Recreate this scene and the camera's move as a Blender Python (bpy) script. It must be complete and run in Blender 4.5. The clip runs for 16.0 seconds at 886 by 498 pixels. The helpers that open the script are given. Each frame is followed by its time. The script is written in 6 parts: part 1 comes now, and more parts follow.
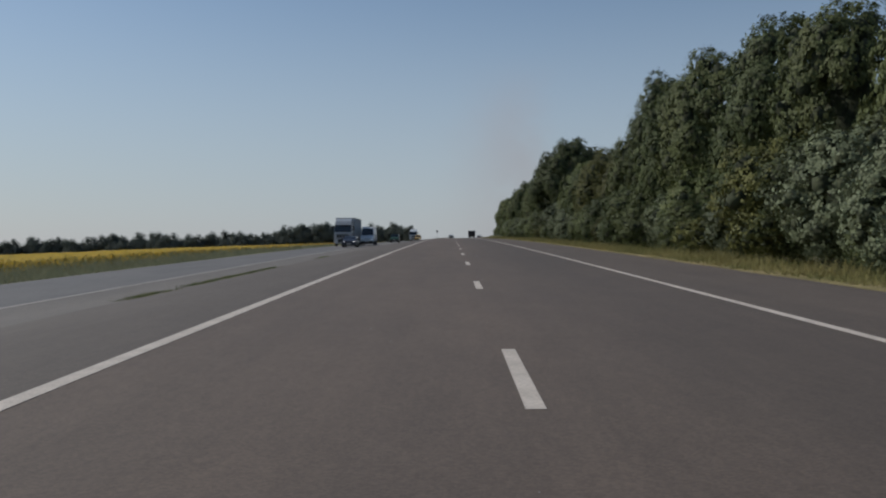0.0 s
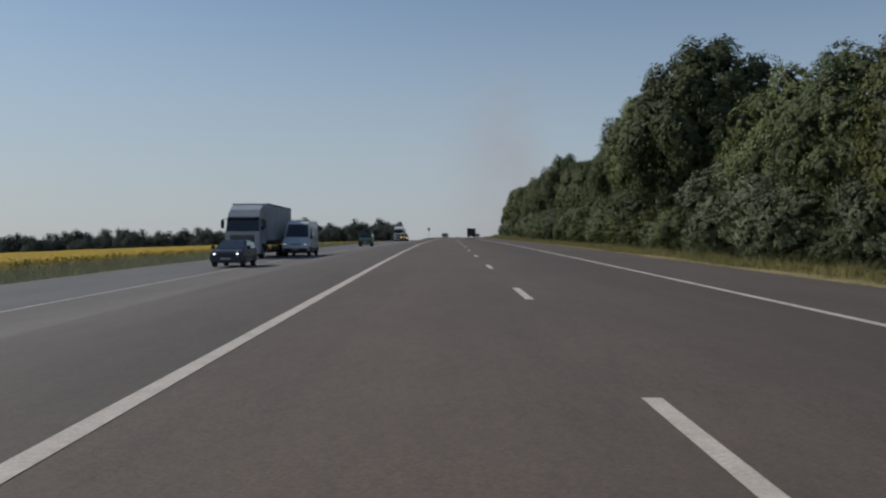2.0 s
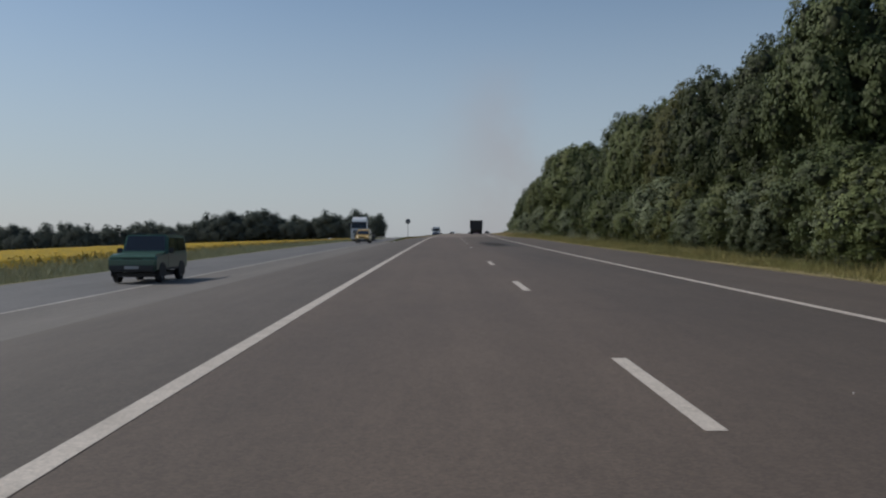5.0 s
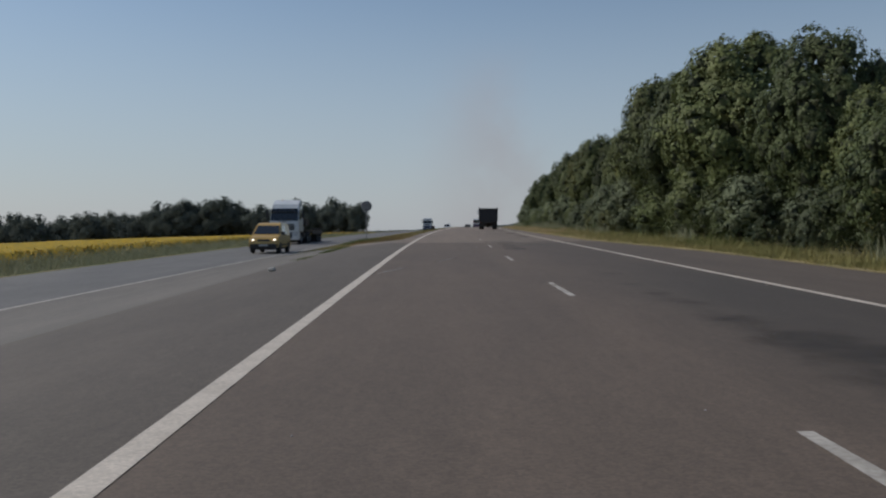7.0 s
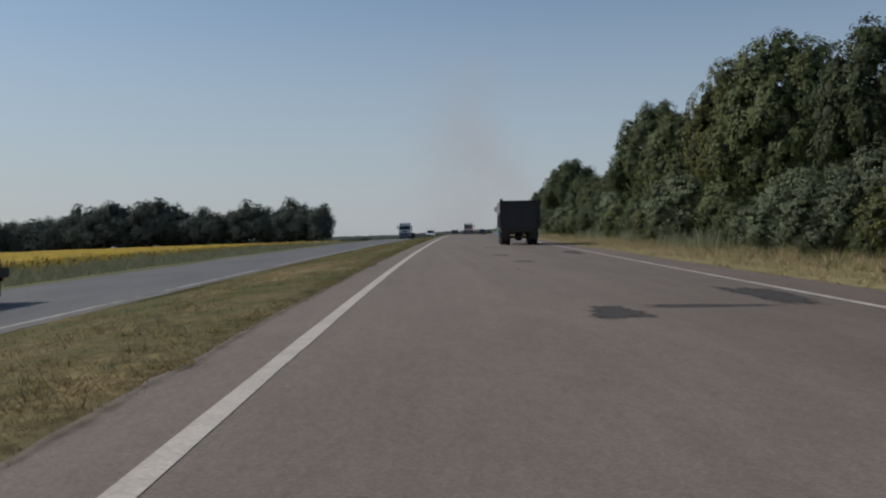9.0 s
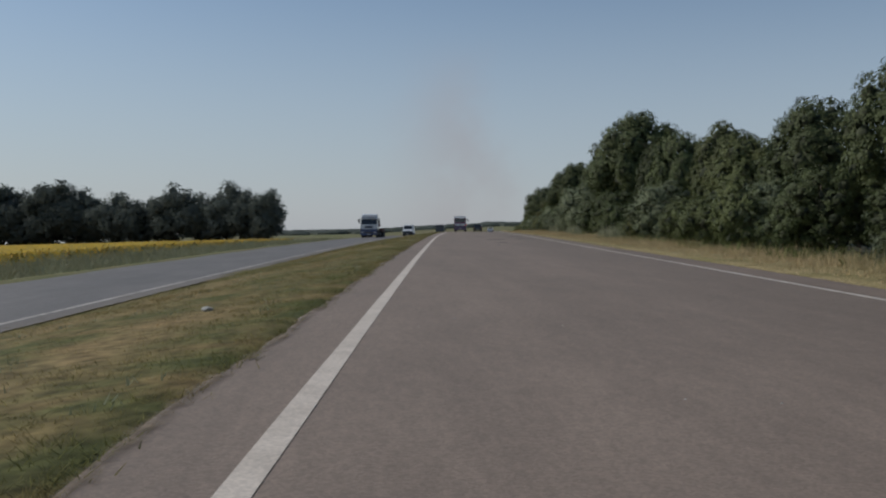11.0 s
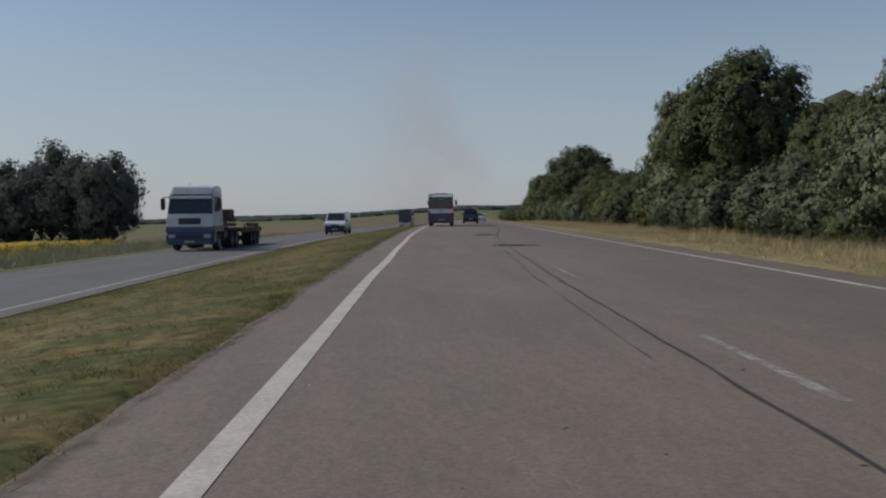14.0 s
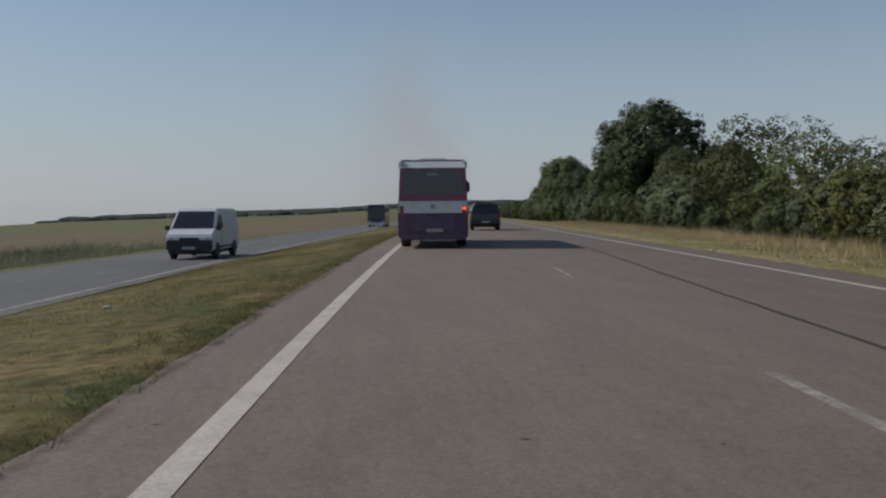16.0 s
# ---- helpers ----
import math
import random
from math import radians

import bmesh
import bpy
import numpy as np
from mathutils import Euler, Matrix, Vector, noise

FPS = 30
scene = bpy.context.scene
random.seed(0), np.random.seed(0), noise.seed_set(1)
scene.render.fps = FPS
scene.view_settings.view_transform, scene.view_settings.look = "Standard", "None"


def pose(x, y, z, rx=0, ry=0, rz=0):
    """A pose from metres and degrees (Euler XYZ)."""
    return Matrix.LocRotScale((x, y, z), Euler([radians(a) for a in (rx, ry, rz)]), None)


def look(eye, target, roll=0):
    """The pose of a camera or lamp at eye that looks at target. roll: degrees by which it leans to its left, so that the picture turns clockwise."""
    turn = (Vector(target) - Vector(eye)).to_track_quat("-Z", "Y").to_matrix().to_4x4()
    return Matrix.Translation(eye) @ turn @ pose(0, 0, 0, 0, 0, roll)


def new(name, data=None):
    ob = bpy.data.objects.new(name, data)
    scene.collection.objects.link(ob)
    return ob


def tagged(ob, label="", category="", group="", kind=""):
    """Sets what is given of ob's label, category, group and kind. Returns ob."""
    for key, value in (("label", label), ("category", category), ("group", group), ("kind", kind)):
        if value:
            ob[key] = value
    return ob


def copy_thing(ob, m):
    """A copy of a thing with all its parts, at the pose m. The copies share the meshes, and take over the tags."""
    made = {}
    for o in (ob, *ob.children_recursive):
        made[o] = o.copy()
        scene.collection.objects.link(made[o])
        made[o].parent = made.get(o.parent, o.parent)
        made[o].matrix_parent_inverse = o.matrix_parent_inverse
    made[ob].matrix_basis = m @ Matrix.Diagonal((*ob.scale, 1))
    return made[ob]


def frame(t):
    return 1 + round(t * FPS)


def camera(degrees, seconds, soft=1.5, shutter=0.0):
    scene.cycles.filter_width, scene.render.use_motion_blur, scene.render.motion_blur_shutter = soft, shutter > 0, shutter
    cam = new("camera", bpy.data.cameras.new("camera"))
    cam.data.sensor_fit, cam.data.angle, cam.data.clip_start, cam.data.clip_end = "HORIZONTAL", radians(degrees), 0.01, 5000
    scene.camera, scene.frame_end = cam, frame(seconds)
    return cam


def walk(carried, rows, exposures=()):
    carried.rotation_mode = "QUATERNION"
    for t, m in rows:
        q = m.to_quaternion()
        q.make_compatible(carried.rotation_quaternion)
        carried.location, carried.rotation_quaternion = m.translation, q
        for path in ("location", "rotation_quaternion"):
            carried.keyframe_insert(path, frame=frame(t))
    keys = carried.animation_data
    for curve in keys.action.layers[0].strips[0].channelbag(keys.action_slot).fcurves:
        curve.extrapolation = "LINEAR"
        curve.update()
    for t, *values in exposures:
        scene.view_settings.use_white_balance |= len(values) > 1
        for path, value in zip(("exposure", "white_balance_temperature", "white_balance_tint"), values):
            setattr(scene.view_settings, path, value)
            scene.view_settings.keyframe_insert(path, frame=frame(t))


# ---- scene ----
# The road runs along +y and bends slowly to the right. A place is given by s, the metres along
# its left edge line, and u, the metres to the right of that line.
NODES = np.array([0, 80, 160, 240, 320, 400, 460, 520, 600.0])
HEADING = np.radians([0.02, -0.034, 0.502, 1.031, 2.979, 3.78, 4.519, 6.668, 6.866])
GRADE = np.array([0.02081, 0.01652, 0.01069, 0.01199, 0.00784, 0.00542, 0.00017, -0.00605, -0.01231])
STEP = np.arange(-400.0, 5000.0, 2.0)
_h, _g = np.interp(STEP, NODES, HEADING), np.interp(STEP, [*NODES, 760, 900, 1000], [*GRADE[:-1], -0.0085, -0.008, -0.004, 0.0065])
_zero = np.searchsorted(STEP, 0)
_x, _y, _z = np.cumsum(np.sin(_h) * 2), np.cumsum(np.cos(_h) * 2), np.cumsum(_g * 2)
_x, _y, _z = _x - _x[_zero], _y - _y[_zero], _z - _z[_zero]


def heading(s):
    return np.interp(s, STEP, _h)


def plan(s, u):
    """World x and y of a place on the road's plan."""
    a = heading(s)
    return np.interp(s, STEP, _x) + u * np.cos(a), np.interp(s, STEP, _y) - u * np.sin(a)


def cross(s, u):
    """How far the ground lies over the carriageway at its side."""
    return np.interp(u, [-2500, -900, -600, -420, -300, -205, -160, -120, -80, -40, -27, -21.5, -15, -13.5, -7, -3, -1, 11.5, 14, 30, 2500],
                     [-130, -54, -22, -17, -15, -12.8, -9.2, -6.2, -3.8, -2.75, -2.45, -2.2, -0.95, -0.85, -0.8, -0.2, 0, 0, -0.25, -0.5, -2.0])


def height(s, u):
    return np.interp(s, STEP, _z) + cross(s, u)


def at(s, u, lift=0.0, turn=0.0):
    """Pose of a thing on the ground that looks along the road, turned to its left by some degrees."""
    x, y = plan(s, u)
    return pose(float(x), float(y), float(height(s, u)) + lift, 0, 0, turn - math.degrees(float(heading(s))))


# ---- camera ----
EYE = 1.19
cam = camera(51.18, 16.0, soft=2.2)
ROWS = [  # seconds, s, u, degrees: turn to the right, pitch and roll against the road
    (0.0, -6.05, 3.071, -0.53, -1.30, -0.26),
    (0.5, 9.39, 2.796, -0.54, -1.40, -0.21),
    (1.0, 25.21, 2.542, -0.31, -1.35, -0.20),
    (1.5, 41.00, 2.339, -0.14, -1.38, -0.18),
    (2.0, 56.53, 2.162, 0.01, -1.30, -0.04),
    (2.5, 72.37, 2.025, 0.17, -1.60, 0.04),
    (3.0, 88.05, 2.079, 0.36, -1.36, -0.68),
    (3.5, 103.82, 2.003, 0.33, -1.39, -0.23),
    (4.0, 119.26, 1.995, 0.29, -1.44, -0.10),
    (6.5, 198.32, 1.796, -0.08, -1.37, -0.41),
    (7.0, 213.88, 1.595, 0.20, -1.87, -0.14),
    (7.5, 228.97, 1.528, 0.33, -1.61, -0.09),
    (8.0, 244.19, 1.456, 0.52, -1.77, 0.25),
    (8.5, 260.28, 1.492, 0.23, -1.53, -0.33),
    (9.0, 276.23, 1.454, 0.21, -1.51, -0.48),
    (9.5, 292.13, 1.316, 0.21, -1.58, 0.01),
    (10.0, 307.55, 1.184, 0.08, -1.51, 0.04),
    (12.5, 383.60, 0.862, 0.69, -2.28, 0.00),
    (13.0, 398.22, 0.916, 0.98, -2.32, -0.23),
    (13.5, 412.01, 0.933, 0.95, -2.62, -0.44),
    (14.0, 424.76, 1.083, 0.95, -2.51, -0.39),
    (14.5, 436.91, 1.079, 1.24, -2.66, -0.11),
    (15.0, 450.38, 1.125, 1.24, -2.60, -0.14),
    (15.5, 462.44, 1.180, 1.28, -2.57, -0.62),
    (16.0, 473.19, 1.186, 1.10, -2.57, -0.39),
]


def eye(s, u, turn, pitch, roll):
    x, y = plan(s, u)
    slope = math.degrees(float(np.interp(s, STEP, _g)))
    return pose(float(x), float(y), float(np.interp(s, STEP, _z)) + EYE, 90 + pitch + slope, -roll, -turn - math.degrees(float(heading(s))))


EXPO, KELVIN = -0.03, 6300
walk(cam, [(r[0], eye(*r[1:])) for r in ROWS], exposures=[(0, EXPO, KELVIN, 10), (10.5, EXPO, KELVIN, 10), (13, EXPO - 0.07, KELVIN, 10), (16, EXPO - 0.08, KELVIN, 10)])

# ---- light ----
SUN_HEIGHT, SUN_SIDE = 36.0, -74.0  # degrees over the horizon; from the road's direction, left is negative
world = bpy.data.worlds.new("world")
scene.world = world
world.use_nodes = True
wt = world.node_tree
for n in list(wt.nodes):
    wt.nodes.remove(n)


def wnode(kind, **values):
    n = wt.nodes.new(kind)
    for key, value in values.items():
        n.inputs[key].default_value = value
    return n


sky = wnode("ShaderNodeTexSky")
sky.sky_type, sky.sun_disc = "NISHITA", False
sky.sun_elevation, sky.sun_rotation = radians(SUN_HEIGHT), radians(SUN_SIDE)
sky.air_density, sky.dust_density, sky.ozone_density, sky.altitude = 1.0, 0.35, 0.75, 0
# a thin brown veil of smoke stands far off over the road
where = wnode("ShaderNodeTexCoord")
apart = wnode("ShaderNodeSeparateXYZ")
wt.links.new(where.outputs["Generated"], apart.inputs[0])
puff = wnode("ShaderNodeTexNoise", Scale=7.0, Detail=4.0, Roughness=0.6)
wt.links.new(where.outputs["Generated"], puff.inputs["Vector"])


def wmath(op, a, b=0.0, c=0.0):
    n = wt.nodes.new("ShaderNodeMath")
    n.operation = op
    for i, v in enumerate((a, b, c)):
        if isinstance(v, (int, float)):
            n.inputs[i].default_value = v
        else:
            wt.links.new(v, n.inputs[i])
    return n.outputs[0]


def wramp(value, a, b, c=0.0, d=1.0):
    n = wnode("ShaderNodeMapRange")
    n.interpolation_type = "SMOOTHSTEP"
    for i, v in enumerate((a, b, c, d), 1):
        n.inputs[i].default_value = v
    wt.links.new(value, n.inputs[0])
    return n.outputs[0]


veil = wmath("MULTIPLY", wramp(wmath("ABSOLUTE", wmath("SUBTRACT", apart.outputs[0], wmath("MULTIPLY_ADD", puff.outputs["Fac"], 0.16, -0.015))), 0.0, 0.085, 1, 0), wramp(apart.outputs[2], 0.1, 0.215, 1, 0))
veil = wmath("MULTIPLY", veil, wramp(puff.outputs["Fac"], 0.32, 0.62, 0.3, 1.0))
veil = wmath("MULTIPLY", wmath("MULTIPLY", veil, wramp(apart.outputs[1], 0.6, 0.9)), 0.46)
smoke = wnode("ShaderNodeMix")
smoke.data_type = "RGBA"
wt.links.new(veil, smoke.inputs[0])
smoke.inputs[7].default_value = (4.0, 3.7, 3.8, 1)
haze = wnode("ShaderNodeMix")  # pale summer haze low over the land
haze.data_type = "RGBA"
wt.links.new(wmath("MULTIPLY", wramp(apart.outputs[2], 0.0, 0.32, 1, 0), 0.74), haze.inputs[0])
wt.links.new(sky.outputs[0], haze.inputs[6])
haze.inputs[7].default_value = (4.3, 4.82, 5.6, 1)
wt.links.new(haze.outputs[2], smoke.inputs[6])
back = wnode("ShaderNodeBackground", Strength=0.085)
wt.links.new(smoke.outputs[2], back.inputs[0])
sink = wnode("ShaderNodeOutputWorld")
wt.links.new(back.outputs[0], sink.inputs[0])

sun = new("sun", bpy.data.lights.new("sun", "SUN"))
sun.data.energy, sun.data.angle, sun.data.color = 3.1, radians(0.6), (1.0, 0.945, 0.85)
_e, _a = radians(SUN_HEIGHT), radians(SUN_SIDE)
sun.matrix_world = look((0, 0, 60), (-math.sin(_a) * math.cos(_e), -math.cos(_a) * math.cos(_e), 60 - math.sin(_e)))


# ---- materials ----
def material(name, colour, rough=0.7, metal=0.0, second=None, scale=3.0, amount=0.5, fine=0.0, fine_scale=60.0, bump=0.0, bump_scale=80.0,
             spread=0.0, island=0.0, coat=0.0, stretch=(1, 1, 1), clear=0.0, worn=None, shine=0.5, mottle=0.0, speck=0.0):
    """A surface: base colour with stains towards a second colour, fine grain, relief, and a spread of brightness from object to object or piece to piece."""
    m = bpy.data.materials.new(name)
    m.use_nodes = True
    t = m.node_tree
    b = t.nodes["Principled BSDF"]
    b.inputs["Roughness"].default_value, b.inputs["Metallic"].default_value = rough, metal
    b.inputs["Coat Weight"].default_value = coat
    b.inputs["Specular IOR Level"].default_value = shine

    def noise_at(s, detail=4.0):
        n = t.nodes.new("ShaderNodeTexNoise")
        n.inputs["Scale"].default_value, n.inputs["Detail"].default_value = s, detail
        t.links.new(mapping.outputs[0], n.inputs["Vector"])
        return n.outputs["Fac"]

    def ramp(v, a, b2, c, d):
        n = t.nodes.new("ShaderNodeMapRange")
        for i, x in enumerate((a, b2, c, d), 1):
            n.inputs[i].default_value = x
        t.links.new(v, n.inputs[0])
        return n.outputs[0]

    def times(col, v):
        n = t.nodes.new("ShaderNodeMix")
        n.data_type, n.blend_type = "RGBA", "MULTIPLY"
        n.inputs[0].default_value = 1.0
        t.links.new(col, n.inputs[6])
        t.links.new(v, n.inputs[7])
        return n.outputs[2]

    co = t.nodes.new("ShaderNodeTexCoord")
    mapping = t.nodes.new("ShaderNodeMapping")
    mapping.inputs["Scale"].default_value = stretch
    t.links.new(co.outputs["Object"], mapping.inputs[0])
    base = t.nodes.new("ShaderNodeMix")
    base.data_type = "RGBA"
    base.inputs[6].default_value = (*colour, 1)
    base.inputs[7].default_value = (*(second or [c * 0.7 for c in colour]), 1)
    t.links.new(ramp(noise_at(scale), 0.4, 0.68, 0, amount), base.inputs[0])
    out = base.outputs[2]
    if worn:
        at_ = t.nodes.new("ShaderNodeAttribute")
        at_.attribute_name = "wear"
        n = t.nodes.new("ShaderNodeMix")
        n.data_type = "RGBA"
        n.inputs[7].default_value = (*worn, 1)
        t.links.new(at_.outputs["Fac"], n.inputs[0])
        t.links.new(out, n.inputs[6])
        out = n.outputs[2]
    if fine:
        out = times(out, ramp(noise_at(fine_scale, 3.0), 0.3, 0.7, 1 - fine, 1 + fine))
    if mottle:  # blotches of a hand's width to a few metres, and streaks along the lane
        out = times(out, ramp(noise_at(2.2, 6.0), 0.3, 0.7, 1 - mottle, 1 + mottle))
        streak = t.nodes.new("ShaderNodeMapping")
        streak.inputs["Scale"].default_value = (2.6, 0.035, 1)
        t.links.new(co.outputs["Object"], streak.inputs[0])
        n = t.nodes.new("ShaderNodeTexNoise")
        n.inputs["Scale"].default_value, n.inputs["Detail"].default_value = 1.0, 5.0
        t.links.new(streak.outputs[0], n.inputs["Vector"])
        out = times(out, ramp(n.outputs["Fac"], 0.3, 0.7, 1 - 0.8 * mottle, 1 + 0.8 * mottle))
    if speck:  # single stones of the aggregate, darker and paler
        n = t.nodes.new("ShaderNodeTexVoronoi")
        n.inputs["Scale"].default_value = 55.0
        t.links.new(co.outputs["Object"], n.inputs["Vector"])
        grey = t.nodes.new("ShaderNodeSeparateColor")
        t.links.new(n.outputs["Color"], grey.inputs[0])
        out = times(out, ramp(grey.outputs[0], 0, 1, 1 - speck, 1 + speck))
    if spread:
        o = t.nodes.new("ShaderNodeObjectInfo")
        out = times(out, ramp(o.outputs["Random"], 0, 1, 1 - spread, 1 + spread))
    if island:
        o = t.nodes.new("ShaderNodeNewGeometry")
        out = times(out, ramp(o.outputs["Random Per Island"], 0, 1, 1 - island, 1 + island))
    t.links.new(out, b.inputs["Base Color"])
    if bump:
        n = t.nodes.new("ShaderNodeBump")
        n.inputs["Strength"].default_value, n.inputs["Distance"].default_value = bump, 0.02
        t.links.new(noise_at(bump_scale, 3.0), n.inputs["Height"])
        t.links.new(n.outputs[0], b.inputs["Normal"])
    if clear:
        tr = t.nodes.new("ShaderNodeBsdfTranslucent")
        t.links.new(out, tr.inputs[0])
        mix = t.nodes.new("ShaderNodeMixShader")
        mix.inputs[0].default_value = clear
        t.links.new(b.outputs[0], mix.inputs[1])
        t.links.new(tr.outputs[0], mix.inputs[2])
        t.links.new(mix.outputs[0], t.nodes["Material Output"].inputs[0])
    return m


def asphalt(name, colour, dark, along=0.02, worn=None):
    return material(name, colour, 0.82, second=dark, scale=0.5, amount=0.8, fine=0.08, fine_scale=14, bump=0.1, bump_scale=110, stretch=(1, along * 15, 1), worn=worn, mottle=0.065, speck=0.17)


M_ROAD = asphalt("asphalt_brown_grey", (0.120, 0.088, 0.066), (0.1, 0.074, 0.057), worn=(0.062, 0.049, 0.039))
M_ROAD_NEW = asphalt("asphalt_light_grey", (0.197, 0.151, 0.118), (0.172, 0.132, 0.103), worn=(0.108, 0.085, 0.066))
M_SHOULDER = asphalt("asphalt_shoulder", (0.1, 0.076, 0.058), (0.082, 0.063, 0.049))
M_ONCOMING = asphalt("asphalt_blue_grey", (0.136, 0.127, 0.12), (0.104, 0.098, 0.094))
M_APRON = asphalt("asphalt_between_lanes", (0.1, 0.08, 0.064), (0.084, 0.067, 0.053))
M_STRIP = asphalt("dusty_grey_asphalt", (0.141, 0.122, 0.104), (0.114, 0.099, 0.084))
M_DUSTY = asphalt("earthy_shoulder", (0.168, 0.126, 0.097), (0.135, 0.103, 0.079))
M_TAR = asphalt("tar_patch", (0.058, 0.048, 0.041), (0.075, 0.061, 0.051))


def fading(m, grain=3.5, low=0.55, high=1.22):
    """Lets a mark thin out to nothing where its mesh says so."""
    t = m.node_tree
    a = t.nodes.new("ShaderNodeAttribute")
    a.attribute_name = "wear"
    n = t.nodes.new("ShaderNodeTexNoise")
    n.inputs["Scale"].default_value, n.inputs["Detail"].default_value = grain, 5.0
    co = t.nodes.new("ShaderNodeTexCoord")
    t.links.new(co.outputs["Object"], n.inputs["Vector"])
    s = t.nodes.new("ShaderNodeMath")
    s.operation = "ADD"
    t.links.new(a.outputs["Fac"], s.inputs[0])
    t.links.new(n.outputs["Fac"], s.inputs[1])
    r = t.nodes.new("ShaderNodeMapRange")
    r.interpolation_type = "SMOOTHSTEP"
    for i, x in enumerate((low, high, 0.0, 0.88), 1):
        r.inputs[i].default_value = x
    t.links.new(s.outputs[0], r.inputs[0])
    mix = t.nodes.new("ShaderNodeMixShader")
    clear = t.nodes.new("ShaderNodeBsdfTransparent")
    t.links.new(r.outputs[0], mix.inputs[0])
    t.links.new(clear.outputs[0], mix.inputs[1])
    t.links.new(t.nodes["Principled BSDF"].outputs[0], mix.inputs[2])
    t.links.new(mix.outputs[0], t.nodes["Material Output"].inputs[0])
    return m


fading(M_TAR, 3.5, 0.46, 1.1)
M_SEAL = material("crack_seal", (0.052, 0.042, 0.036), 0.7, fine=0.25)
M_LINE = material("road_paint", (0.56, 0.49, 0.415), 0.7, second=(0.4, 0.345, 0.285), scale=2.6, amount=0.6, fine=0.1, fine_scale=30, speck=0.12)
M_LINE_MID = material("greyed_road_paint", (0.5, 0.455, 0.4), 0.72, second=(0.32, 0.285, 0.25), scale=1.8, amount=0.8, fine=0.2, fine_scale=18)
M_LINE_GHOST = material("ghost_of_road_paint", (0.24, 0.207, 0.18), 0.8, second=(0.19, 0.16, 0.14), scale=2.5, amount=0.9, fine=0.3, fine_scale=20)
fading(M_LINE_GHOST)
M_LINE_BROKEN = fading(material("broken_road_paint", (0.5, 0.46, 0.41), 0.75, second=(0.34, 0.31, 0.27), scale=2.2, amount=0.8, fine=0.2, fine_scale=20))
M_VERGE = material("mown_verge", (0.275, 0.22, 0.11), 0.9, second=(0.17, 0.15, 0.06), scale=0.35, amount=0.9, fine=0.35, fine_scale=9, bump=0.8, bump_scale=16, shine=0.12)
M_MEDIAN = material("median_grass", (0.08, 0.086, 0.031), 0.9, second=(0.178, 0.13, 0.058), scale=0.9, amount=0.95, fine=0.5, fine_scale=5, bump=0.3, bump_scale=20, worn=(0.24, 0.17, 0.085), shine=0.08)
M_BANK = material("field_bank_grass", (0.12, 0.125, 0.05), 0.9, second=(0.19, 0.155, 0.075), scale=0.3, amount=0.9, fine=0.35, fine_scale=5, bump=0.8, bump_scale=9, shine=0.12)
# ground under the trees, their shade put into its darker colour
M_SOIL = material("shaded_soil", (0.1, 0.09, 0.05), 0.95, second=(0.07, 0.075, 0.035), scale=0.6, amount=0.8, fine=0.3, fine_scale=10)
M_FIELD = material("stubble_field", (0.18, 0.135, 0.082), 0.95, second=(0.145, 0.118, 0.066), scale=0.02, amount=0.9, fine=0.25, fine_scale=1.5, stretch=(1, 0.3, 1), shine=0.12)
M_PLAIN = material("far_plain", (0.135, 0.142, 0.062), 0.95, second=(0.17, 0.14, 0.08), scale=0.006, amount=1.0, fine=0.2, fine_scale=0.2, shine=0.12)
M_CROP = material("sunflower_leaves", (0.19, 0.21, 0.085), 0.8, second=(0.2, 0.2, 0.07), scale=0.4, amount=0.8, fine=0.3, fine_scale=4, island=0.3, shine=0.12)
M_PETAL = material("sunflower_heads", (0.46, 0.29, 0.018), 0.7, second=(0.36, 0.24, 0.03), scale=0.5, amount=0.8, island=0.3)
M_CANOPY = material("sunflower_canopy", (0.41, 0.262, 0.014), 0.85, second=(0.18, 0.158, 0.032), scale=1.1, amount=0.85, fine=0.35, fine_scale=3.0, bump=0.8, bump_scale=3, shine=0.12)
M_BARK = material("bark", (0.14, 0.11, 0.085), 0.9, second=(0.08, 0.065, 0.05), scale=4, fine=0.3, fine_scale=25, bump=0.6, bump_scale=30)


def leaves(name, colour, second):
    return material(name, colour, 0.62, second=second, scale=0.35, amount=0.9, spread=0.28, island=0.16, fine=0.25, fine_scale=1.6, clear=0.14, shine=0.2)


M_LEAF = leaves("leaves_mid_green", (0.094, 0.113, 0.042), (0.122, 0.133, 0.05))
M_LEAF_DARK = leaves("leaves_deep_green", (0.064, 0.081, 0.032), (0.09, 0.105, 0.042))
M_LEAF_GREY = leaves("leaves_grey_green", (0.135, 0.155, 0.09), (0.1, 0.118, 0.06))
M_LEAF_YELLOW = leaves("leaves_yellow_green", (0.115, 0.116, 0.034), (0.085, 0.092, 0.03))
# paler, bluer and more translucent than near leaves: distance haze put into the material
M_LEAF_FAR = material("leaves_far_hazed", (0.125, 0.143, 0.122), 0.85, second=(0.105, 0.12, 0.103), scale=0.2, amount=0.8, spread=0.15, island=0.04, clear=0.45, shine=0.1)
# dark colour of the crown cores stands in for shade behind the leaves
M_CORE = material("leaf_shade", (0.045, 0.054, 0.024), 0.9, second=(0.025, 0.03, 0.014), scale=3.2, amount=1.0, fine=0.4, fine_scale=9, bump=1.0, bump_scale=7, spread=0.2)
M_DRY = material("dry_grass_blades", (0.46, 0.355, 0.205), 0.85, second=(0.3, 0.255, 0.135), scale=0.3, amount=0.9, island=0.35, clear=0.2, shine=0.12)
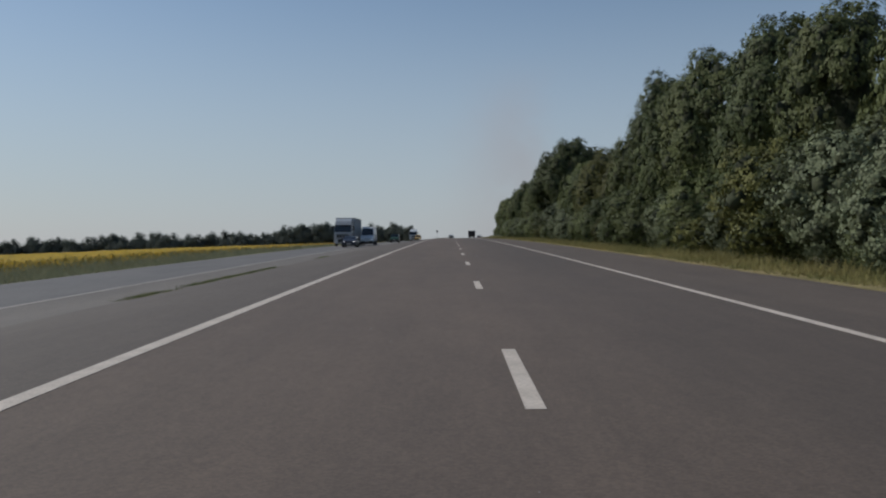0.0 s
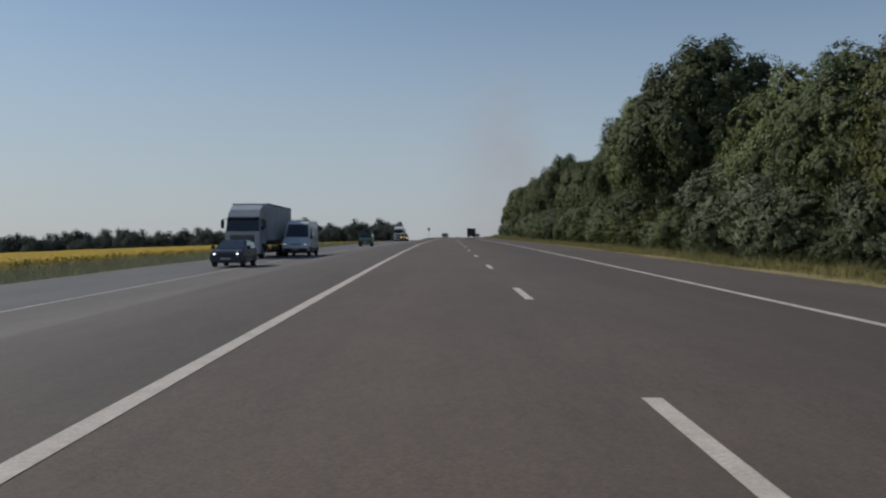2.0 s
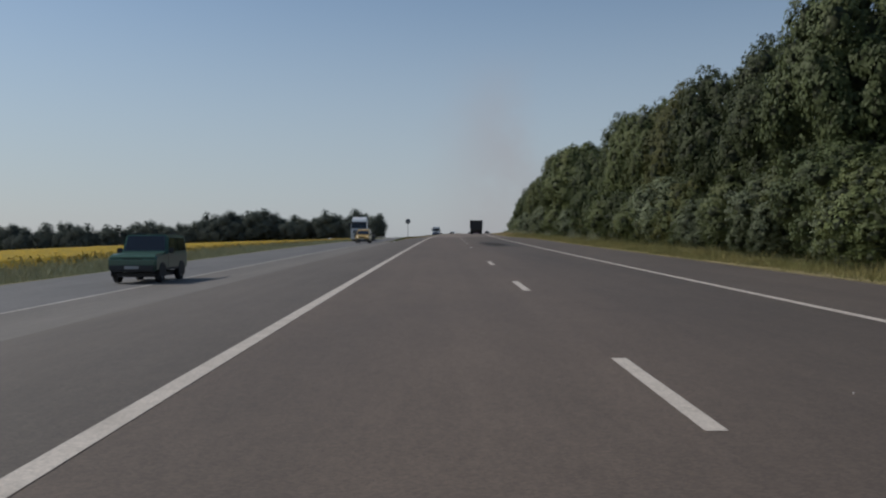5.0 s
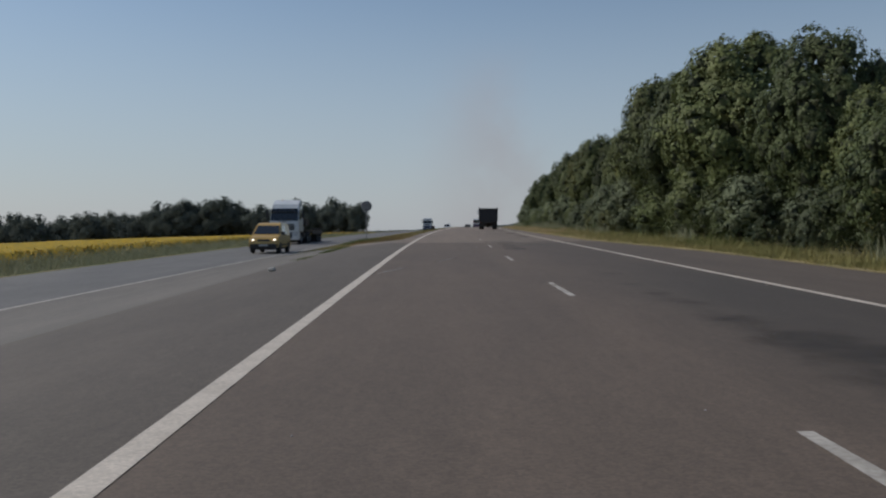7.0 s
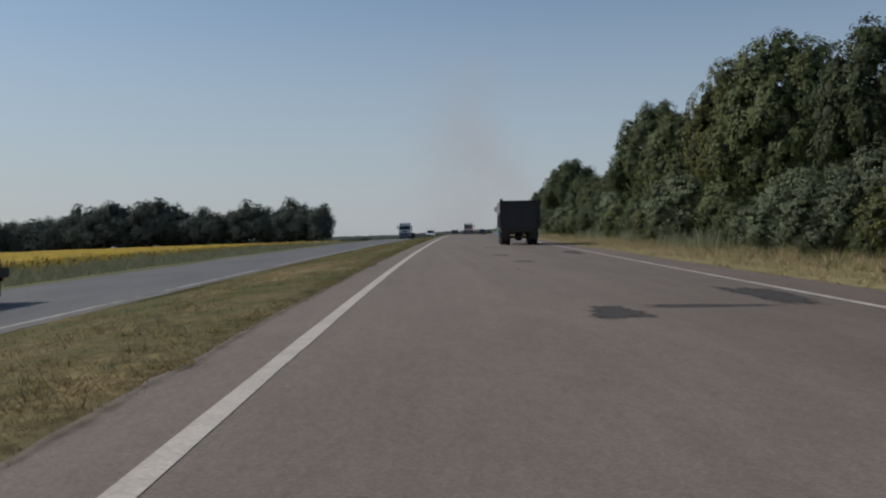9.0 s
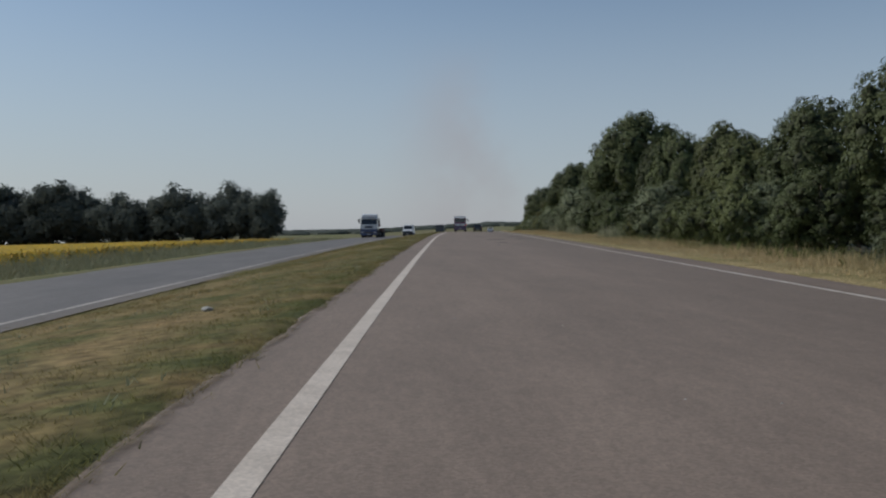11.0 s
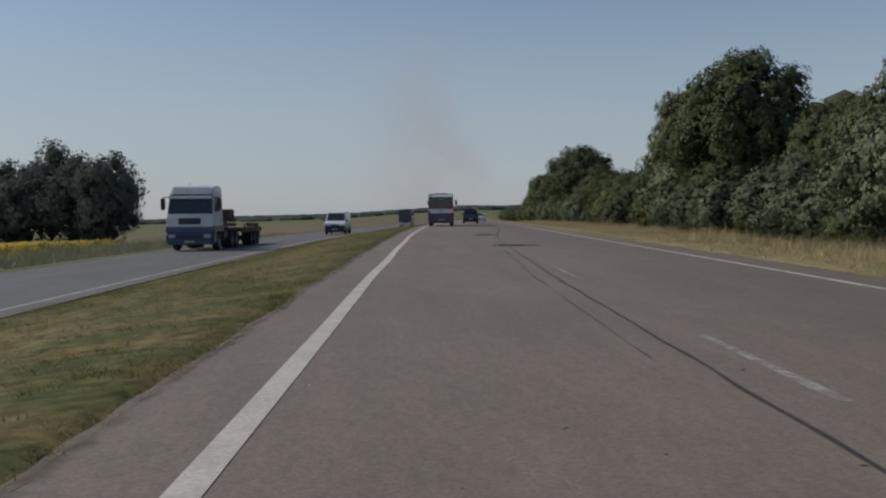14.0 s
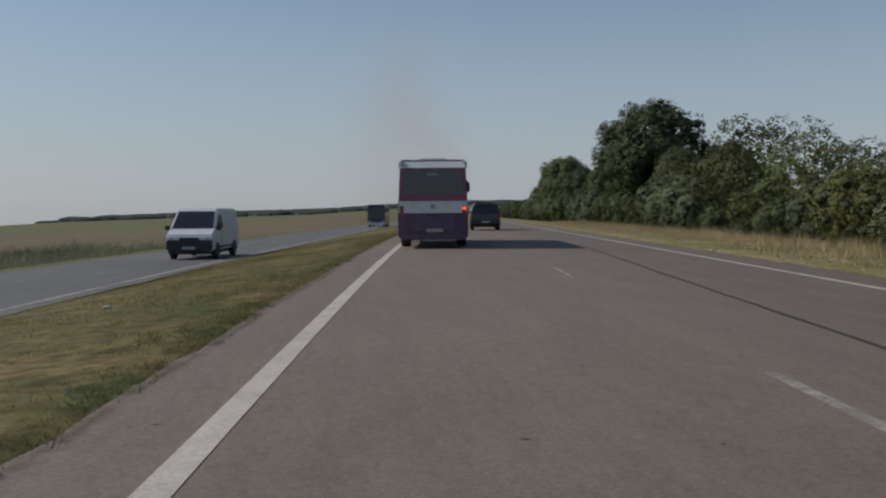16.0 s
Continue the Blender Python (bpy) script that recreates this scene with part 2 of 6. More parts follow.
M_BLADE = material("green_grass_blades", (0.152, 0.158, 0.058), 0.8, second=(0.285, 0.22, 0.105), scale=0.9, amount=0.95, island=0.4, clear=0.4, worn=(0.32, 0.235, 0.12), shine=0.1)
M_BANKWEED = material("bank_weed_leaves", (0.235, 0.245, 0.15), 0.85, second=(0.29, 0.265, 0.165), scale=0.35, amount=0.9, island=0.25, clear=0.2, shine=0.12)
M_OLIVE = material("olive_grass_blades", (0.27, 0.235, 0.1), 0.85, second=(0.16, 0.165, 0.062), scale=0.35, amount=0.9, island=0.3, clear=0.2, shine=0.12)
M_WITHERED = material("withered_grass_blades", (0.235, 0.17, 0.085), 0.85, second=(0.17, 0.15, 0.06), scale=0.6, amount=0.9, island=0.35, clear=0.25, shine=0.1)
M_PLUME = material("pale_weed_stalks", (0.3, 0.3, 0.2), 0.85, second=(0.22, 0.24, 0.14), scale=0.8, amount=0.9, island=0.3, clear=0.25, shine=0.1)
M_WEED = material("weed_leaves", (0.1, 0.125, 0.04), 0.8, second=(0.15, 0.16, 0.06), scale=0.8, amount=0.9, island=0.3, clear=0.2, shine=0.12)


# ---- helpers for meshes ----
def thing(name, label, category, m=None, group="", kind=""):
    """An empty that carries the parts of one thing."""
    ob = new(name)
    ob.empty_display_size = 0.3
    if m is not None:
        ob.matrix_world = m
    return tagged(ob, label, category, group, kind)


def part(name, bm, mat, parent=None, label=""):
    """One mesh object out of a bmesh, under a thing or a part."""
    me = bpy.data.meshes.new(name)
    bm.normal_update()
    bm.to_mesh(me)
    bm.free()
    for x in mat if isinstance(mat, (list, tuple)) else (mat,):
        me.materials.append(x)
    ob = new(name, me)
    if parent is not None:
        ob.parent = parent
    return tagged(ob, label) if label else ob


def mesh_of(name, verts, faces, mats, index=None, smooth=False):
    me = bpy.data.meshes.new(name)
    me.from_pydata([tuple(v) for v in verts], [], [tuple(f) for f in faces])
    for x in mats if isinstance(mats, (list, tuple)) else (mats,):
        me.materials.append(x)
    if index is not None:
        me.polygons.foreach_set("material_index", np.asarray(index, dtype=np.int32))
    if smooth:
        me.polygons.foreach_set("use_smooth", np.ones(len(me.polygons), dtype=bool))
    me.update()
    return me


def sheet(name, ss, us, lift, mats, pick=None, lower=None, wear=None):
    """A surface over a grid of s and u; us may be a function of s. pick(s, u) gives a material's number."""
    ss = np.asarray(ss, float)
    rows = np.array([us(s) if callable(us) else us for s in ss])
    sg = np.repeat(ss[:, None], rows.shape[1], 1)
    x, y = plan(sg, rows)
    z = height(sg, rows) + lift
    if lower is not None:
        z = z + lower(sg, rows)
    verts = np.stack([x, y, z], -1).reshape(-1, 3)
    a, b = rows.shape
    i = np.arange(a * b).reshape(a, b)
    faces = np.stack([i[:-1, :-1], i[:-1, 1:], i[1:, 1:], i[1:, :-1]], -1).reshape(-1, 4)
    index = None
    if pick is not None:
        cs, cu = (sg[:-1, :-1] + sg[1:, 1:]) / 2, (rows[:-1, :-1] + rows[1:, 1:]) / 2
        index = pick(cs, cu).reshape(-1)
    me = mesh_of(name, verts, faces, mats, index, True)
    if wear is not None:
        me.attributes.new("wear", "FLOAT", "POINT").data.foreach_set("value", wear(sg, rows).reshape(-1).astype(np.float32))
    return new(name, me)


# ---- the ground and the roads ----
def left_edge(s):
    """Where our asphalt ends on the left: it runs on to the other carriageway until the median begins."""
    return float(np.interp(s, [150, 240, 266, 268, 274, 300], [-4.15, -3.45, -3.4, -0.92, -0.84, -0.8])) + (0.0 if s < 267 else 0.12 * noise.noise((s * 0.35, 3, 0)) + 0.1 * noise.noise((s * 1.3, 9, 0)))


def right_edge(s):
    return float(np.interp(s, [0, 246, 266, 300, 380], [10.9, 11.0, 9.3, 8.95, 8.6])) + 0.12 * noise.noise((s * 0.3, 7, 0)) + 0.05 * noise.noise((s * 1.5, 1, 0))


def other_line(s):
    return float(np.interp(s, [0, 150, 222, 262, 300, 400, 500, 700], [-8.5, -8.45, -8.35, -7.7, -7.4, -7.8, -7.5, -7.4]))


def other_edges(s):
    return float(np.interp(s, [150, 240, 264, 268], [-4.16, -3.46, -3.42, other_line(268) + 0.55])) if s < 268 else other_line(s) + 0.5 + 0.06 * noise.noise((s * 0.7, 5, 0)), float(np.interp(s, [0, 230, 290], [-14.7, -14.5, -13.4]))


S_NEAR = np.concatenate([np.arange(-60, 0, 4.0), np.arange(0, 268, 2.0), np.arange(268, 500, 0.5), np.arange(500, 700, 2.0), np.arange(700, 1100, 10.0)])
U_GROUND = np.array([-2500, -1500, -900, -600, -420, -300, -220, -150, -100, -70, -50, -40, -33, -27, -24, -21.5, -18, -15.6, -14.7, -14, -13.4, -12.6, -9.5, -8.2, -7.2, -6.6, -6.0, -5.4, -4.8, -4.2,
                     -3.6, -3.0, -2.4, -1.8, -1.3, -0.9, -0.6, 0, 4, 7.5, 8.3, 8.9, 9.5, 10.3, 11, 11.7, 12.5, 13.5, 15, 18, 24, 32, 45, 70, 120, 220, 400, 700, 1200, 2500.0])
S_GROUND = np.concatenate([np.arange(-300, -40, 40.0), np.arange(-40, 240, 8.0), np.arange(240, 530, 2.0), np.arange(530, 700, 8.0), np.arange(700, 1200, 40.0), np.arange(1200, 4200, 200.0)])


def ground_mats(s, u):
    m = np.full(s.shape, 5)
    m[(u > 8) & (u < 14.2) & (s < 1200)] = 0
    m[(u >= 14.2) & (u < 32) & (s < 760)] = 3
    m[(u > -8.5) & (u < 0) & (s < 1200)] = 1
    m[(u > -24) & (u < -12) & (s < 1200)] = 2
    m[(u <= -24) & (u > -700) & (s < 496)] = 2
    m[(u <= -16) & (u > -900) & (s >= 496) & (s < 1150)] = 4
    return m


def under_asphalt(s, u):
    """The ground dips under the asphalt, and is uneven beside it."""
    le, re = np.vectorize(left_edge)(s), np.vectorize(right_edge)(s)
    oe = np.vectorize(lambda a: other_edges(a)[0])(s)
    of = np.vectorize(lambda a: other_edges(a)[1])(s)
    covered = ((u > le + 0.05) & (u < re - 0.05)) | ((s < 266) & (u > of + 0.05) & (u < re - 0.05)) | ((u < oe - 0.05) & (u > of + 0.05))
    bumps = np.vectorize(lambda a, b: noise.noise((a * 0.13, b * 0.4, 2)))(s, u) * 0.06 * (np.abs(u) < 60)
    return np.where(covered, -0.12, 0.01 + np.where(np.abs(u) < 12, 0.6, 1) * bumps)


def straw(s, u):
    """How dry and yellow the grass of the median is: most in its middle, in patches."""
    n = np.vectorize(lambda p, q: noise.noise((p * 0.07, q * 0.45, 21)) + 0.5 * noise.noise((p * 0.3, q * 0.9, 6)))(s, u)
    start = np.exp(-((s - 275) / 9) ** 2)
    return np.clip(np.exp(-((u + 3.7) / 1.7) ** 2) * (0.32 + 1.1 * n) + 0.5 * np.clip(n, 0, 1) + 0.12 * start * (0.8 + n), 0, 1) * (u < 0) * (u > -9) * np.interp(s, [350, 400, 440], [1.0, 0.7, 0.5])


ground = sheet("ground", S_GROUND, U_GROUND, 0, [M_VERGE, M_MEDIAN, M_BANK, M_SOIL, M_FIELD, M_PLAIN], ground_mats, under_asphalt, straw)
tagged(ground, "grass verges, banks and wide flat farm fields under the sky", "ground", kind="structure")


def road_cols(s):
    le, re = left_edge(s), right_edge(s)
    out = [le, -3.0, -1.0] if le < -3.05 else [le, le * 0.66, le * 0.33]
    return out + list(np.arange(0, 7.6, 0.42)) + [7.56 + (re - 7.56) * 0.5, re]


def road_mats(s, u):
    m = np.where(s < 261, 0, 1)
    m[u > 7.56] = 2
    m[(u > 7.7) & (s > 262)] = 4
    m[(u < 0) & (s < 261)] = 3
    return m


def road_wear(s, u):
    """Dark, oily wear in the right lane and faintly in the wheel tracks."""
    f = np.clip((u - 3.0) / 3.6, 0, 1)
    f = f * f * (3 - 2 * f) * np.where(s < 261, 0.6, 0.4)
    tracks = 0.1 * (np.exp(-((u - 0.95) / 0.4) ** 2) + np.exp(-((u - 2.75) / 0.4) ** 2))
    blots = np.vectorize(lambda p, q: noise.noise((p * 0.05, q * 0.5, 11)) + 0.6 * noise.noise((p * 0.17, q * 0.9, 4)))(s, u)
    stain = 0.5 * np.exp(-((s - 222) / 13) ** 4) * np.clip((u - 3.9) / 2.0, 0, 1)
    return np.clip(f + tracks + stain + 0.22 * blots * (0.4 + f), 0, 1)


road = sheet("road", S_NEAR, road_cols, 0, [M_ROAD, M_ROAD_NEW, M_SHOULDER, M_APRON, M_DUSTY], road_mats, wear=road_wear)
tagged(road, "worn brown-grey asphalt carriageway of a highway with two lanes", "road", kind="structure")


def other_cols(s):
    a, b = other_edges(s)
    line = other_line(s)
    return [b, b + 0.3, -11.5, line, -7.0 if s < 264 else line + 0.25, a]


other_road = sheet("road_oncoming", S_NEAR, other_cols, 0, [M_ONCOMING, M_STRIP], lambda s, u: ((u > np.vectorize(other_line)(s)) & (s < 262)).astype(int))
tagged(other_road, "weathered blue-grey asphalt carriageway for oncoming traffic", "road", kind="structure")


dust = sheet("road_edge_dust", np.arange(268, 620, 2.0), lambda s: [other_line(s) + 0.28, other_line(s) + 0.6 + 0.1 * noise.noise((s * 0.4, 2, 2)), other_line(s) + 0.95 + 0.25 * noise.noise((s * 0.3, 8, 2))], 0.03, [M_STRIP])
tagged(dust, "dusty strip of worn asphalt and soil along the median", "road edge", kind="structure")


def stripe(name, s0, s1, centre, width, mat, label, step=2.0, lift=0.004, ragged=0.0, left_over=None):
    ss = np.append(np.arange(s0, s1, step), s1)

    def cols(s):
        c = centre(s) if callable(centre) else centre
        w = width / 2 + ragged * noise.noise((s * 3.1, 4, 0))
        return [c - w, c + w]

    return tagged(sheet(name, ss, cols, lift, [mat], wear=None if left_over is None else lambda a, b: a * 0 + left_over), label, "road marking", kind="structure")


stripe("edge_line_left", -60, 1100, lambda s: float(np.interp(s, [380, 398, 404, 409, 415, 427, 434, 441, 447, 454, 460, 466], [0.02, 0.0, 0.01, -0.02, -0.03, 0.045, 0.055, 0.03, 0.075, 0.045, 0.08, 0.03])), 0.175, M_LINE, "worn solid white edge line painted on asphalt", ragged=0.012)
stripe("edge_line_right", -60, 290, 7.56, 0.15, M_LINE, "worn solid white edge line painted on asphalt", ragged=0.012)
stripe("edge_line_right", 290, 1100, lambda s: float(np.interp(s, [290, 330], [7.56, 7.62])), 0.14, M_LINE_MID, "greyed solid white edge line painted on asphalt", ragged=0.015)
tagged(sheet("edge_line_oncoming", np.arange(-60, 900, 1.0), lambda s: [other_line(s) - 0.07, other_line(s) + 0.07], 0.004, [M_LINE_BROKEN], wear=lambda a, b: np.vectorize(lambda p: (0.62 if p > 245 else 0.82) + 0.5 * noise.noise((p * 0.16, 3, 1)) + 0.25 * noise.noise((p * 0.7, 5, 1)))(a)),
       "faded and broken white edge line of the oncoming carriageway", "road marking", kind="structure")
# the broken lane line: three metres of paint, nine of gap
for k in range(-4, 60):
    s0 = 12.0 * k + (-1.6 if k >= 36 else 0) + (0 if k < 16 else (204.0 - 192) if k < 24 else (394.3 - 384) if k >= 32 else 11.0)
    worn = s0 > 195
    if 270 < s0 < 375:
        continue
    long = {1: 2.6, 16: 3.45}.get(k, 3.0)
    if 262 < s0 < 266:
        s0, long = 264.8, 3.7
    d = stripe("lane_dash", s0, s0 + long, 3.62, 0.14 if not worn else 0.1, M_LINE_BROKEN if worn else M_LINE, "faded white dash of the lane line" if worn else "white dash of the lane line", 0.5 if worn else 1.0, 0.004, 0.025 if worn else 0.008, (0.38 if s0 > 370 else 0.62) if worn else None)
    d["group"] = "lane dashes"


# ---- trees ----
def lumps(rng, count, spread, low, high, even=1.0):
    """Centres and radii of the lobes of a crown of unit height, packed over an egg; even near 0 scatters them."""
    out, mid, tall = [], (low + high) / 2, (high - low) / 2
    size, shift = min(0.16, 0.62 / math.sqrt(count)), rng.uniform(0, 50)
    for i in range(count):
        f = (i + 0.5) / count
        z = max(-0.98, min(0.98, 1 - 2 * f + rng.uniform(-0.05, 0.05)))
        a = i * 2.39996 + rng.uniform(-0.3, 0.3)
        w = math.sqrt(1 - z * z) * (1.1 if z < 0 else 1.0)
        r = size * rng.uniform(0.85, 1.45)
        bulge = 1 + 0.11 * even * noise.noise((1.7 * math.cos(a) * w, 1.7 * math.sin(a) * w, 1.7 * z + shift))
        k = rng.uniform(0.8, 0.98) * bulge if even > 0.5 else rng.uniform(0.45, 1.08)
        out.append((math.cos(a) * w * spread * k, math.sin(a) * w * spread * k, mid + z * tall * (k + 0.05), r, r * rng.uniform(0.85, 1.1)))
    return out


def crown_mesh(name, seed, height_m, lobes, inner, clumps, per_clump, leaf, mats, core=0.62):
    """Leaves in clumps over the lobes of a crown, with a dark inside; mats: leaves, shade."""
    rng = np.random.default_rng(seed)
    verts, faces, index = [], [], []
    # the inside: a rough ball in each lobe, its shade put into the colour
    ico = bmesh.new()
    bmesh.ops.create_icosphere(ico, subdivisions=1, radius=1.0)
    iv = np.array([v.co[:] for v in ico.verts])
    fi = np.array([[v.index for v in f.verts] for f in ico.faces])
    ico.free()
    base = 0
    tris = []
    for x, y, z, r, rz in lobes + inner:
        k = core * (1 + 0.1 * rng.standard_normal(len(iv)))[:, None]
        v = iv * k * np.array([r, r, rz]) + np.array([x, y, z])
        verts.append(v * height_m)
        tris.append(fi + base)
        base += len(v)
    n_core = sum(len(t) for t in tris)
    # leaves, most of them where the crown meets the light and the road
    area = np.array([r * rz for *_, r, rz in lobes])
    many = clumps * 6
    which = rng.choice(len(lobes), many, p=area / area.sum())
    L = np.array(lobes)
    d = rng.standard_normal((many, 3))
    d /= np.linalg.norm(d, axis=1)[:, None]
    c = L[which, :3] + d * L[which][:, [3, 3, 4]] * rng.uniform(0.9, 1.06, (many, 1))
    buried = np.zeros(many, bool)
    for x, y, z, r, rz in lobes:
        buried |= ((c - np.array([x, y, z])) ** 2 / np.array([r, r, rz]) ** 2).sum(1) < 0.6
    for x, y, z, r, rz in inner:
        buried |= ((c - np.array([x, y, z])) ** 2 / np.array([r, r, rz]) ** 2).sum(1) < 0.5
    side = c[:, 0] / max(1e-3, np.abs(L[:, 0]).max())
    chance = np.clip(0.85 - 0.6 * side, 0.4 if mats[0] is not mats[1] else 0.6, 1.0)
    keep = (c[:, 2] > 0.02) & ~buried & (rng.random(many) < chance)
    c, d = c[keep][:clumps], d[keep][:clumps]
    x0, y0, z0, rr, rz0 = inner[0]
    e = (c - np.array([x0, y0, z0])) / np.array([rr, rr, rz0])
    d = d * 0.6 + 0.7 * e / np.linalg.norm(e, axis=1)[:, None]
    c = c * height_m
    n = len(c) * per_clump
    cc = np.repeat(c, per_clump, 0) + np.clip(rng.standard_normal((n, 3)), -1.6, 1.6) * leaf * np.array([1.0, 1.0, 0.8]) * 0.8
    out = np.repeat(d, per_clump, 0) + rng.standard_normal((n, 3)) * 0.3 + np.array([0, 0, 0.1])
    out /= np.linalg.norm(out, axis=1)[:, None]
    tx = np.cross(out, rng.standard_normal((n, 3)))
    tx /= np.linalg.norm(tx, axis=1)[:, None]
    ty = np.cross(out, tx)
    w = leaf * rng.uniform(0.7, 1.2, (n, 1))
    h = w * rng.uniform(0.85, 1.3, (n, 1))
    tri3 = np.stack([cc - ty * h * 0.45 - tx * w * 0.5, cc - ty * h * 0.35 + tx * w * 0.55, cc + ty * h * 0.65], 1).reshape(-1, 3)
    verts.append(tri3)
    qf = (np.arange(n * 3) + base).reshape(n, 3)
    allv = np.concatenate(verts)
    allf = [tuple(t) for tri in tris for t in tri] + [tuple(q) for q in qf]
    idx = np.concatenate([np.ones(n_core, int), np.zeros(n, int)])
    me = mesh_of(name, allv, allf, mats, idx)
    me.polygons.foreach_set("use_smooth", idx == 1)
    return me


def trunk_mesh(seed, height_m, girth, limbs=3):
    """A tapered, slightly bent trunk with limbs."""
    rng = np.random.default_rng(seed)
    verts, faces = [], []

    def tube(p0, p1, r0, r1, segs=3, sides=5):
        base = len(verts)
        p0, p1 = np.array(p0), np.array(p1)
        ax = (p1 - p0) / np.linalg.norm(p1 - p0)
        s1 = np.cross(ax, (0.3, 0.9, 0.2))
        s1 /= np.linalg.norm(s1)
        s2 = np.cross(ax, s1)
        for i in range(segs + 1):
            f = i / segs
            c = p0 + (p1 - p0) * f + (s1 * np.sin(f * 4 + seed) + s2 * np.cos(f * 3)) * r0 * 0.5 * f
            r = r0 + (r1 - r0) * f + (0.35 * r0 * (1 - f) ** 6)
            for k in range(sides):
                a = 2 * np.pi * k / sides
                verts.append(tuple(c + (s1 * np.cos(a) + s2 * np.sin(a)) * r))
        for i in range(segs):
            for k in range(sides):
                a, b = base + i * sides + k, base + i * sides + (k + 1) % sides
                faces.append((a, b, b + sides, a + sides))

    tube((0, 0, -0.4), (0.1, 0.05, height_m * 0.8), girth, girth * 0.25, 4)
    for i in range(limbs):
        a = 2 * np.pi * (i + rng.uniform(0, 0.6)) / limbs
        z = height_m * rng.uniform(0.2, 0.5)
        tube((0, 0, z), (np.cos(a) * height_m * 0.22, np.sin(a) * height_m * 0.22, z + height_m * 0.25), girth * 0.45, girth * 0.12, 2, 4)
    return mesh_of("trunk", verts, faces, M_BARK, None, True)


def tree_kind(name, seed, leaf_mat, label, category, tall, spread, lobes_n, clumps, per, leaf, girth, low=0.12, high=0.86, group="", even=1.0, core=0.8):
    """One tree or bush, as a thing with a trunk and a crown; tall is its height in metres."""
    rng = np.random.default_rng(seed)
    t = thing(name, label, category, group=group)
    lob = lumps(rng, lobes_n, spread, low, high, even)
    inner = [(0, 0, (low + high) / 2, spread * 0.95, (high - low) * 0.5)]
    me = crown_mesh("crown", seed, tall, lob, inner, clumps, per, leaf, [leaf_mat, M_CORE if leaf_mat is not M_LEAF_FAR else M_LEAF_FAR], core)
    for m, n in ((trunk_mesh(seed, tall, girth), "trunk"), (me, "crown")):
        new(n, m).parent = t
    return t


rng = np.random.default_rng(5)
KINDS = [tree_kind("tree", 10 + i, (M_LEAF, M_LEAF_DARK, M_LEAF, M_LEAF_DARK, M_LEAF, M_LEAF_YELLOW)[i], ("broad green roadside tree in full leaf with a dense crown", "dark green broadleaf tree with a dense round crown")[i % 2],
                   "tree", 10.0, (0.36, 0.34, 0.32, 0.37, 0.34, 0.33)[i], 56, 2700, 9, 0.15, 0.2, 0.19, 0.92, "trees beside the road", core=0.56) for i in range(6)]
BUSHES = [tree_kind("bush", 40 + i, (M_LEAF, M_LEAF_GREY, M_LEAF_YELLOW, M_LEAF_DARK)[i], ("green leafy bush at the edge of the trees", "grey-green leafy bush in front of the trees", "yellow-green slender leafy bush at the wood's edge", "dark green bush under the trees")[i],
                    "bush", 3.6, 0.42, 24, 900, 7, 0.09, 0.05, 0.1, 0.88, "bushes at the wood's edge", 0.6, 0.48) for i in range(4)]
YOUNG = [tree_kind("young_tree", 55 + i, (M_LEAF, M_LEAF_DARK, M_LEAF_GREY)[i], ("young green tree with leaves down to the ground", "dark young tree crowded among taller ones", "grey-green young tree with feathery leaves")[i],
                   "tree", 5.0, 0.4, 32, 1250, 7, 0.11, 0.09, 0.08, 0.9, "young trees beside the road", 0.8, 0.5) for i in range(3)]
DOMED = [tree_kind("tree", 90 + i, (M_LEAF_DARK, M_LEAF)[i], ("tall old tree with a broad round dark green crown", "tall old tree with a broad domed green crown")[i], "tree", 10.0, 0.38, 84, 3600, 9, 0.15, 0.26, 0.17, 0.94, "trees beside the road", 0.55, 0.58) for i in range(2)]
THIN = [tree_kind("young_tree", 97 + i, (M_LEAF, M_LEAF_YELLOW)[i], "slender young tree with loose feathery green branches", "tree", 5.0, 0.38, 24, 900, 6, 0.1, 0.07, 0.14, 0.92, "young trees beside the road", 0.3, 0.06) for i in range(2)]
# s, radius and height of each tree of the row, from the start of the walk to its end and beyond
ROW_A = [(23, 3, 11), (30.5, 3, 10.6), (37.5, 3.4, 12), (48, 3.4, 12), (56, 3.2, 11.6), (64.5, 3.4, 13.3), (71.5, 2.8, 9.5), (78, 3, 8.8), (85, 3.6, 9.4), (92, 3.2, 8.6), (99.5, 3.2, 9.1), (107, 2.6, 7.5),
         (115.5, 5, 13.7), (126, 4.2, 12.6), (134.5, 3.8, 12.8), (146, 3, 10.4), (154, 3, 9.4), (162.5, 3.2, 9.7), (171.5, 3.4, 10.2), (179.5, 2.8, 10.8), (187, 3.8, 12.5), (196, 3.2, 11.4)]
ROW_B = [(205, 3.2, 11.2), (214, 3.2, 11.4), (223.5, 3.4, 11.7), (231, 3, 11.4), (237.5, 3.3, 12.6), (248.5, 2.4, 6.8), (256.5, 3.2, 10.2), (267.5, 4.6, 12.3), (276, 4.2, 12.1), (286.5, 4.4, 13), (292.5, 2.8, 11), (297.8, 2.8, 10.9),
         (307, 3.3, 10.3), (315, 2.6, 10), (325.5, 3.6, 11.7), (333.5, 3.2, 11.6), (339, 2.4, 10.9), (346, 3, 10), (355.5, 3.8, 12.1), (368, 2.8, 9.1), (376, 2.6, 8.4), (385.5, 3, 8.2)]
